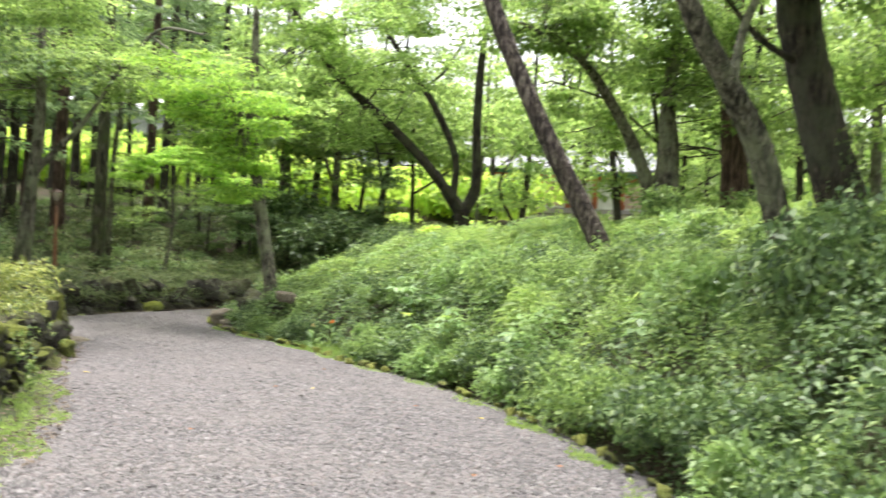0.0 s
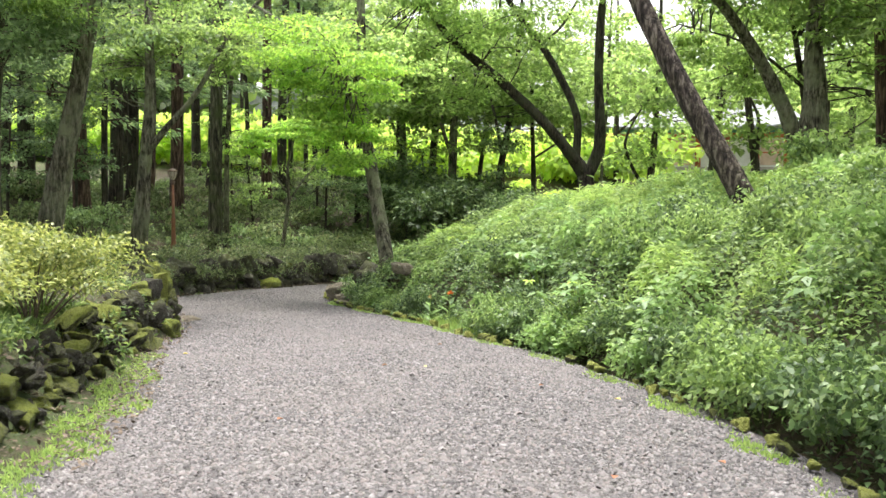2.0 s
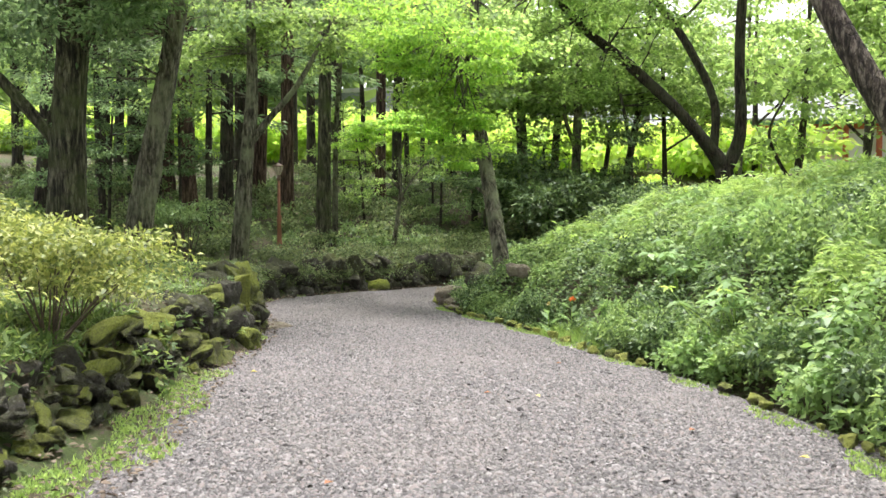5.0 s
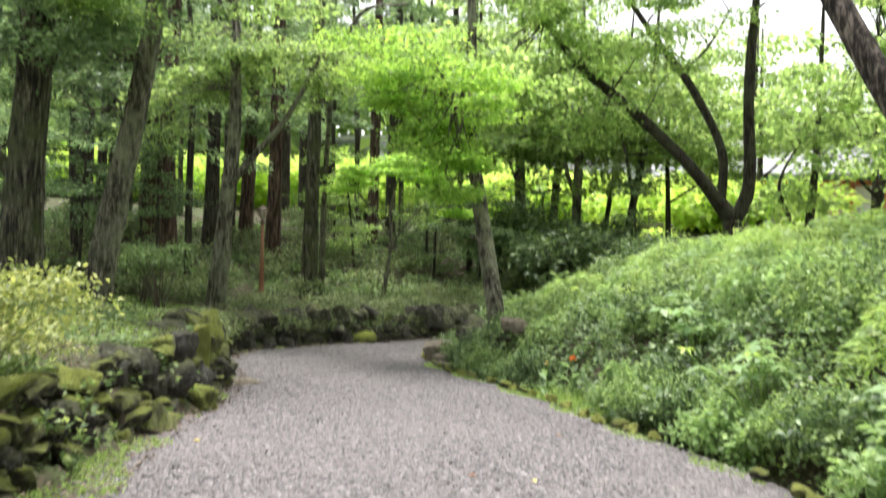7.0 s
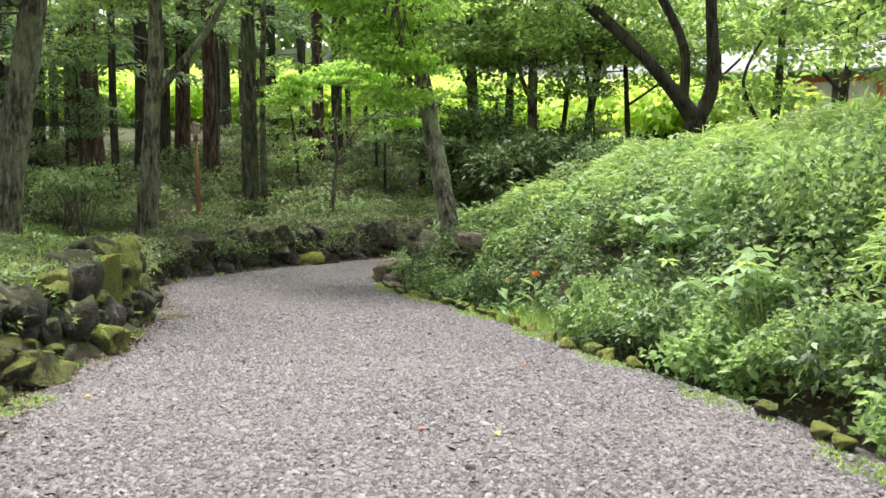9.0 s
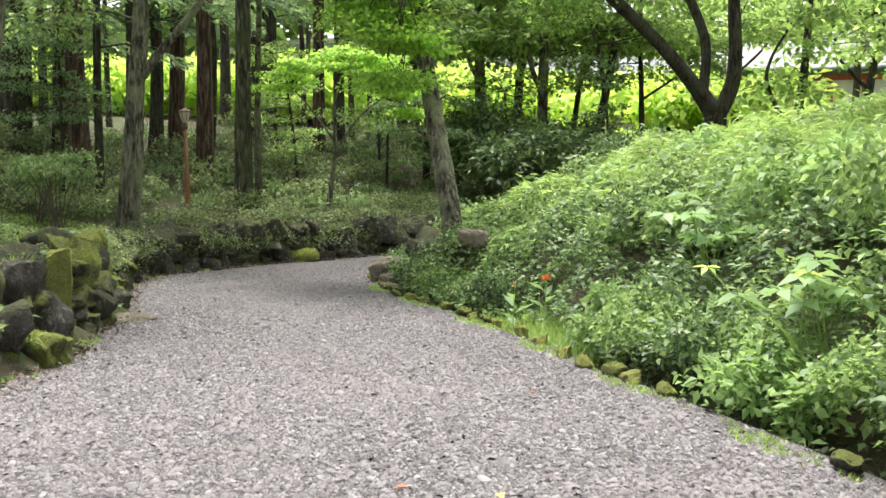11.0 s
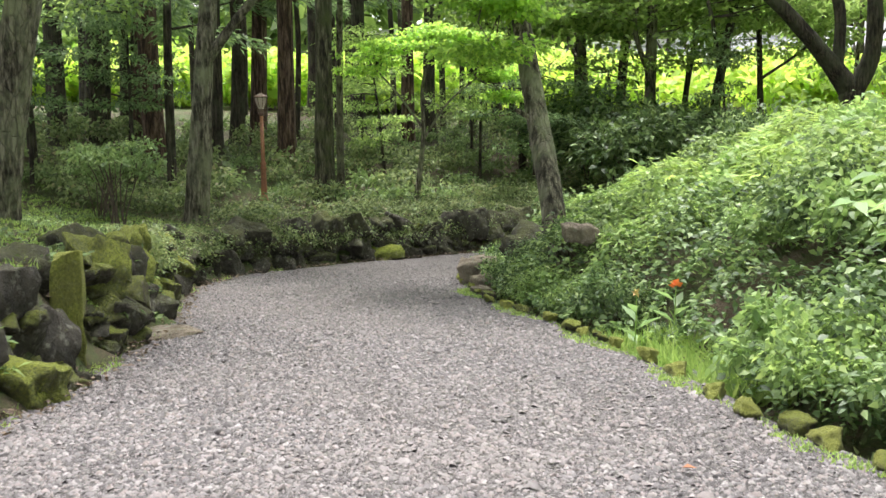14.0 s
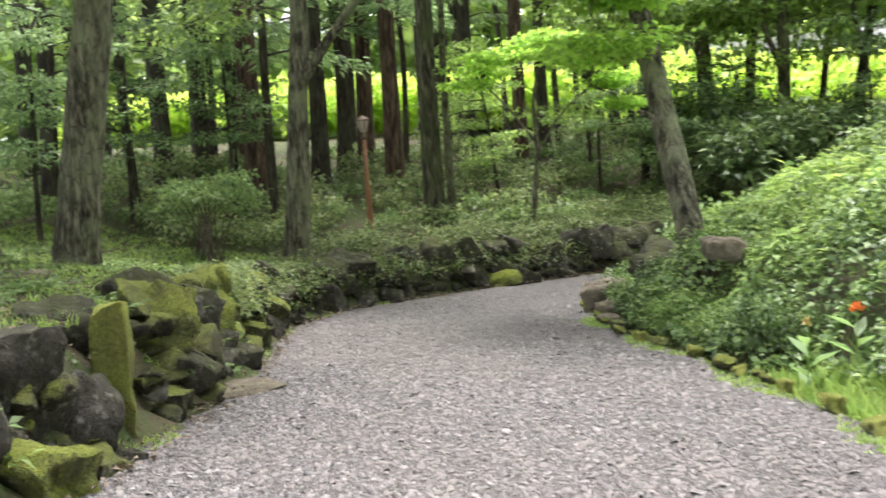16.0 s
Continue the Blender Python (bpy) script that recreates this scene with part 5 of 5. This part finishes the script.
# boulders at the inner corner of the bend
for name, x, y, zc, dims, seed, turn, mt, lab in (
        ("boulder", -5.35, 28.6, 0.35, (1.3, 1.3, 1.3), 111, 20, "wall_rock", "large dark boulder half buried in shrubs at the bend"),
        ("boulder", -6.35, 28.5, 0.2, (1.0, 0.7, 0.62), 112, 70, "tan_rock", "squat brown boulder at the corner of the path"),
        ("boulder", -6.0, 27.5, 0.08, (0.6, 0.45, 0.35), 113, 40, "tan_rock", "small brown stone at the corner of the path"),
        ("boulder", -5.9, 26.95, 0.02, (0.5, 0.4, 0.2), 116, 40, "tan_rock", "flat pinkish stone at the corner of the path"),
        ("boulder", -4.2, 26.2, 1.0, (0.62, 0.5, 0.34), 114, 30, "tan_rock", "tan weathered rock among the shrubs"),
        ("boulder", -11.3, 21.6, 1.2, (1.0, 0.6, 0.22), 115, 30, "tan_rock", "flat reddish stone lying on the grass above the wall")):
    ob = part(name, rock_bm(dims, seed, 28), mt, None, "", True)
    ob.matrix_basis = pose(x, y, float(fall(y)) + zc, 3, 4, turn)
    tagged(ob, lab, "boulder")

# plants that hang over the wall's top and root in its joints
q = np.random.default_rng(61)
line = smooth_line(LEFT, 600)
tan_ = np.gradient(line, axis=0)
tan_ /= np.linalg.norm(tan_, axis=1)[:, None]
for mt, lab, y0, i1, count, spread, L in (("dull_leaf", "dull green leaves hanging over the far rock wall", 23.0, 560, 1000, 26, 0.08), ("fern_leaf", "small ferns and weeds rooted between the wall's stones", 13.0, 420, 85, 11, 0.1)):
    keep = np.nonzero((line[:i1, 1] > y0) & (abs(line[:i1, 1] - 19.2) > 1.0))[0]
    i = q.choice(keep, count)
    high = np.array([float(wall_high(v)) for v in line[i, 1]])
    up = q.uniform(0.62, 1.12, count) if mt == "dull_leaf" else q.uniform(0.1, 1.0, count)
    off = 0.1 + 0.28 * up + q.normal(size=count) * 0.07
    C = np.stack([line[i, 0] - tan_[i, 1] * off, line[i, 1] + tan_[i, 0] * off, np.array([float(fall(v)) for v in line[i, 1]]) + high * up + 0.04], -1)
    Cs = np.repeat(C, spread, 0) + q.normal(size=(count * spread, 3)) * ((0.13, 0.13, 0.08) if mt == "dull_leaf" else (0.06, 0.06, 0.04))
    D = q.normal(size=Cs.shape) + np.repeat(np.stack([tan_[i, 1], -tan_[i, 0], np.full(count, -0.3)], -1), spread, 0)
    V, F = leaves(Cs, D, q.normal(size=Cs.shape) * 0.6 + (0, 0, 1), L * q.uniform(0.6, 1.3, len(Cs)), L * 0.5 * q.uniform(0.6, 1.2, len(Cs)))
    tagged(put("wall_foliage", V, F, mt), lab, "foliage", kind="stuff")

# gravel: thousands of small broken stones bedded in the path
q = np.random.default_rng(33)
n = 190000
y = np.concatenate([q.uniform(3.5, 18, 125000), 18 + 15 * (1 - np.sqrt(q.uniform(0, 1, 40000))), 3.5 - 8 * (1 - np.sqrt(q.uniform(0, 1, 25000)))])
lx, rx = np.interp(y, LEFT[:14, 1], LEFT[:14, 0]), np.interp(y, RIGHT[:16, 1], RIGHT[:16, 0])
x = lx + (rx + 0.1 - lx) * q.uniform(0, 1, n)
ok = (beside(x, y, RIGHT) < 0.12 * q.normal(size=n)) & (beside(x, y, LEFT) > 0.08 + 0.12 * q.normal(size=n))
x, y = x[ok], y[ok]
n = len(x)
wide = np.clip((x - np.interp(y, LEFT[:, 1], LEFT[:, 0])) / (np.interp(y, RIGHT[:, 1], RIGHT[:, 0]) - np.interp(y, LEFT[:, 1], LEFT[:, 0])), 0, 1)
z = fall(y) + 0.03 * np.sin(wide * np.pi) + 0.008 * np.sin(x * 2.1 + y * 1.3)
base = np.array([(1, 0, -0.2), (0.1, 1, -0.1), (-1, 0.15, -0.2), (0, -1, -0.3), (0.35, 0.2, 0.7), (-0.4, -0.1, 0.6)])
tri = np.array([(0, 1, 4), (1, 2, 5), (1, 5, 4), (2, 3, 5), (3, 0, 4), (3, 4, 5)])
a = q.uniform(0, 6.28, n)
size = q.gamma(5, 1 / 5, n) * 0.0105 + 0.0045
S3 = np.stack([size * q.uniform(0.9, 1.5, n), size * q.uniform(0.7, 1.1, n), size * q.uniform(0.5, 1.05, n)], -1)
B = base[None] * (1 + 0.25 * q.normal(size=(n, 6, 1))) * S3[:, None]
tilt = q.normal(size=n) * 0.35
By, Bz = B[..., 1] * np.cos(tilt)[:, None] - B[..., 2] * np.sin(tilt)[:, None], B[..., 1] * np.sin(tilt)[:, None] + B[..., 2] * np.cos(tilt)[:, None]
ca, sa = np.cos(a)[:, None], np.sin(a)[:, None]
V = np.stack([x[:, None] + B[..., 0] * ca - By * sa, y[:, None] + B[..., 0] * sa + By * ca, z[:, None] + Bz + size[:, None] * 0.25], -1).reshape(-1, 3)
F = (tri[None] + 6 * np.arange(n)[:, None, None]).reshape(-1, 3)
tagged(put("gravel", V, F, "gravel_stone"), "loose grey and pinkish crushed gravel on the path", "gravel", kind="stuff")

# ---- lamp post ----
lz = ground_at(-13.68, 34.2) - 0.05
lamp = thing("lamp_post", (-13.68, 34.2, lz), "tall reddish-brown lamp post with a tulip lantern on the wooded bank", "lamp post")
part("base_stone", turned_bm([(0.19, 0), (0.19, 0.1), (0.16, 0.14)], 12), "cut_stone", lamp)
part("post", turned_bm([(0.105, 0.1), (0.105, 0.3), (0.085, 0.36), (0.075, 0.5), (0.085, 0.55), (0.075, 0.6), (0.068, 1.05), (0.085, 1.1), (0.06, 1.15), (0.09, 1.2), (0.06, 1.25), (0.052, 1.3), (0.045, 2.42)], 16), "copper_paint", lamp, smooth=True)
part("collar", turned_bm([(0.05, 2.4), (0.075, 2.44), (0.075, 2.5), (0.05, 2.54), (0.06, 2.6)], 16), "lamp_metal", lamp, smooth=True)
lan = part("lantern", turned_bm([(0.06, 2.58), (0.1, 2.64), (0.145, 2.76), (0.165, 2.86)], 8), "frosted_glass", lamp)
part("cap", turned_bm([(0.185, 2.855), (0.19, 2.875), (0.14, 2.925), (0.06, 2.955), (0.03, 2.985)], 8), "lamp_metal", lan)
for k in range(8):
    a = k * math.tau / 8
    V, F = tube([(0.1 * math.cos(a), 0.1 * math.sin(a), 2.63), (0.15 * math.cos(a), 0.15 * math.sin(a), 2.76), (0.172 * math.cos(a), 0.172 * math.sin(a), 2.87)], [0.009, 0.009, 0.009], 5, 6, 0, 0, 1)
    put("rib", V, F, "lamp_metal", lan)


# ---- flowers ----
def canna(x, y, top, petal, label, seed):
    q = np.random.default_rng(seed)
    h = top - ground_at(x, y)
    z = top - h
    t = thing("flower", (x, y, z), label, "flower", "canna flowers by the path")
    V, F = tube([(0, 0, -0.05), (0.02, 0, h * 0.5), (0.03, 0.01, h)], [0.012, 0.01, 0.006], 6, 8, 0, 0, 1)
    put("stem", V, F, "grass_leaf", t, True)
    for k in range(5):
        a = k * 2.2 + seed
        b2 = np.array([[0.02, 0, h * (0.2 + 0.13 * k)]])
        V, F = leaves(b2, np.array([[math.cos(a), math.sin(a), 0.7]]), np.array([[0, 0, 1.0]]), np.array([0.32]), np.array([0.12]))
        put("leaf", V, F, "broad_leaf", t)
    C = np.repeat(np.array([[0.03, 0.01, h]]), 9, 0)
    D = q.normal(size=(9, 3)) + [0, 0, 0.5]
    V, F = leaves(C, D, q.normal(size=(9, 3)), np.full(9, 0.085), np.full(9, 0.06))
    put("bloom", V, F, petal, t)


canna(-2.6, 23.1, -0.9, "orange_petal", "orange canna flower with broad leaves by the path", 1)
canna(-2.98, 22.62, -0.95, "yellow_petal", "pale yellow canna flower by the path", 2)


# ---- broad-leaved plants on the bank ----
def broad_plant(x, y, h, n, seed, mat="broad_leaf", L=0.24, lift=0.0):
    q = np.random.default_rng(seed)
    t = thing("plant", (x, y, ground_at(x, y) - 0.05), "broad-leaved plant standing out of the shrubs", "plant", "broad-leaved plants")
    tips = [np.array([q.normal() * 0.28, q.normal() * 0.28, h * q.uniform(0.6, 1.0)]) for _ in range(n)]
    V, F = joined([tube([(0, 0, 0), p * (0.4, 0.4, 0.6), p], [0.012, 0.009, 0.005], 5, 6, 0, 0, 1) for p in tips])
    tagged(put("twig_mass", V, F, "grass_leaf", t, True), kind="stuff")
    for p in tips:
        a = np.arange(5) * 1.25 + q.uniform(0, 6)
        D = np.stack([np.cos(a), np.sin(a), np.full(5, -0.15) + q.normal(size=5) * 0.2], -1)
        V, F = leaves(np.repeat(p[None], 5, 0), D, np.repeat([[0, 0, 1.0]], 5, 0) + q.normal(size=(5, 3)) * 0.25, np.full(5, L), np.full(5, L * 0.5))
        put("leaf", V, F, mat, t)


broad_plant(0.3, 17.7, 1.25, 11, 1)
broad_plant(0.05, 17.76, 1.4, 2, 2, "meadow_leaf", 0.13)
broad_plant(-2.3, 25.7, 0.95, 4, 3, "meadow_leaf", 0.13)
broad_plant(1.3, 15.2, 1.1, 10, 4)
broad_plant(-0.5, 20.3, 1.25, 10, 5)
broad_plant(2.9, 12.6, 1.0, 10, 6)


# ---- halls beyond the trees ----
def hall(x, y, z, w, deep, high, turn, bays, label, roof="grey_tile"):
    t = thing("hall", pose(x, y, z, 0, 0, turn), label, "building")
    part("wall", box_bm(-w / 2, 0, 0, w / 2, deep, high, 0), "white_plaster", t)
    part("plinth", box_bm(-w / 2 - 0.4, -0.5, -1.5, w / 2 + 0.4, deep + 0.4, 0.0, 0.03), "cut_stone", t)
    part("beam", box_bm(-w / 2 - 0.2, -0.2, high - 0.35, w / 2 + 0.2, -0.003, high, 0.02), "red_timber", t)
    part("frieze", box_bm(-w / 2 - 0.3, -0.35, high + 0.003, w / 2 + 0.3, -0.003, high + 0.3, 0.02), "green_timber", t)
    for k in range(bays + 1):
        u = -w / 2 + w * k / bays
        part("column", turned_bm([(0.2, 0), (0.19, high / 2), (0.17, high - 0.36)], 12), "red_timber", t, smooth=True).location = (u, -0.2, 0)
    for k in range(bays):
        u = -w / 2 + w * (k + 0.5) / bays
        if k % 3 == 0:
            door = part("door", box_bm(u - w / bays * 0.36, -0.07, 0.15, u + w / bays * 0.36, -0.003, high - 0.5, 0.02), "ochre_panel", t)
            part("rail", box_bm(u - w / bays * 0.36, -0.1, high * 0.4, u + w / bays * 0.36, -0.073, high * 0.4 + 0.1, 0.01), "red_timber", door)
    # curved tiled roof
    n, mrow = 41, 9
    V = []
    for sgn in (-1, 1):
        for i in range(mrow):
            v = i / (mrow - 1)
            for k in range(n):
                u = k / (n - 1) * 2 - 1
                lift = 0.5 * abs(u) ** 4 * (1 - v)
                V.append((u * (w / 2 + 1.4) * (1 - 0.12 * v), deep / 2 + sgn * (deep / 2 + 1.3) * (1 - v), high + 0.3 + 2.2 * v ** 1.35 + lift + (0.07 if k % 2 else 0.0)))
    idx = np.arange(2 * n * mrow).reshape(2, mrow, n)
    F = np.concatenate([np.stack([idx[s, :-1, :-1], idx[s, :-1, 1:], idx[s, 1:, 1:], idx[s, 1:, :-1]], -1).reshape(-1, 4) for s in (0, 1)])
    rf = put("roof", V, F, roof, t)
    sol = rf.modifiers.new("thick", "SOLIDIFY")
    sol.thickness = 0.18
    part("ridge", box_bm(-w * 0.46, deep / 2 - 0.2, high + 2.42, w * 0.46, deep / 2 + 0.2, high + 2.85, 0.05), "white_plaster", rf)
    return t


hall(8.0, 72, 3.1, 14, 6, 2.4, 0, 7, "long temple hall with red columns, ochre doors and a tiled roof")
hall(0.5, 78, 3.2, 6, 5, 2.0, 10, 3, "small pavilion with a grey tiled roof behind the trees")
hall(-29, 86, 4.8, 18, 6, 3.0, -6, 8, "pale hall with a wide grey tiled roof beyond the wood")
hall(-10.5, 82, 3.4, 9, 5, 2.0, 4, 4, "low white-walled building beyond the trees")


# ---- fallen leaves on the gravel ----
for x, y, mt, a in ((-5.6, 15.3, "fallen_yellow", 20), (0.35, 8.35, "fallen_brown", 80), (1.2, 9.0, "fallen_brown", 130), (-0.3, 13.0, "fallen_brown", 40), (-2.4, 14.6, "fallen_brown", 200), (-1.9, 14.6, "fallen_yellow", 300), (-2.1, 17.5, "fallen_brown", 10), (-2.6, 10.2, "fallen_brown", 60), (0.6, 12.1, "fallen_yellow", 150)):
    V, F = leaves(np.array([[0, 0, 0.0]]), np.array([[1.0, 0, 0.1]]), np.array([[0, 0, 1.0]]), np.array([0.085]), np.array([0.06]))
    ob = tagged(put("fallen_leaf", V, F, mt), "single dry fallen leaf lying on the gravel", "leaf", "fallen leaves")
    ob.matrix_basis = pose(x, y, float(fall(y)) + 0.055, 0, 0, a)

# ivy round the foot of the black trunk
q = np.random.default_rng(61)
n = 1100
a, hz = q.uniform(0, 6.28, n), q.uniform(0, 1, n) ** 1.4 * 2.3
r_ = 0.46 - 0.05 * hz + q.uniform(0, 0.05, n)
P = np.stack([6.75 - 0.22 * hz + r_ * np.cos(a), 15.9 + r_ * np.sin(a), ground_at(6.75, 15.9) - 0.1 + hz], -1)
out = np.stack([np.cos(a), np.sin(a), np.zeros(n)], -1)
V, F = leaves(P, q.normal(size=P.shape) * 0.5 + [0, 0, -0.7], out + q.normal(size=P.shape) * 0.3, q.uniform(0.06, 0.11, n), q.uniform(0.05, 0.08, n))
tagged(put("ivy", V, F, "dull_leaf"), "ivy leaves climbing the black trunk", "ivy", kind="stuff")
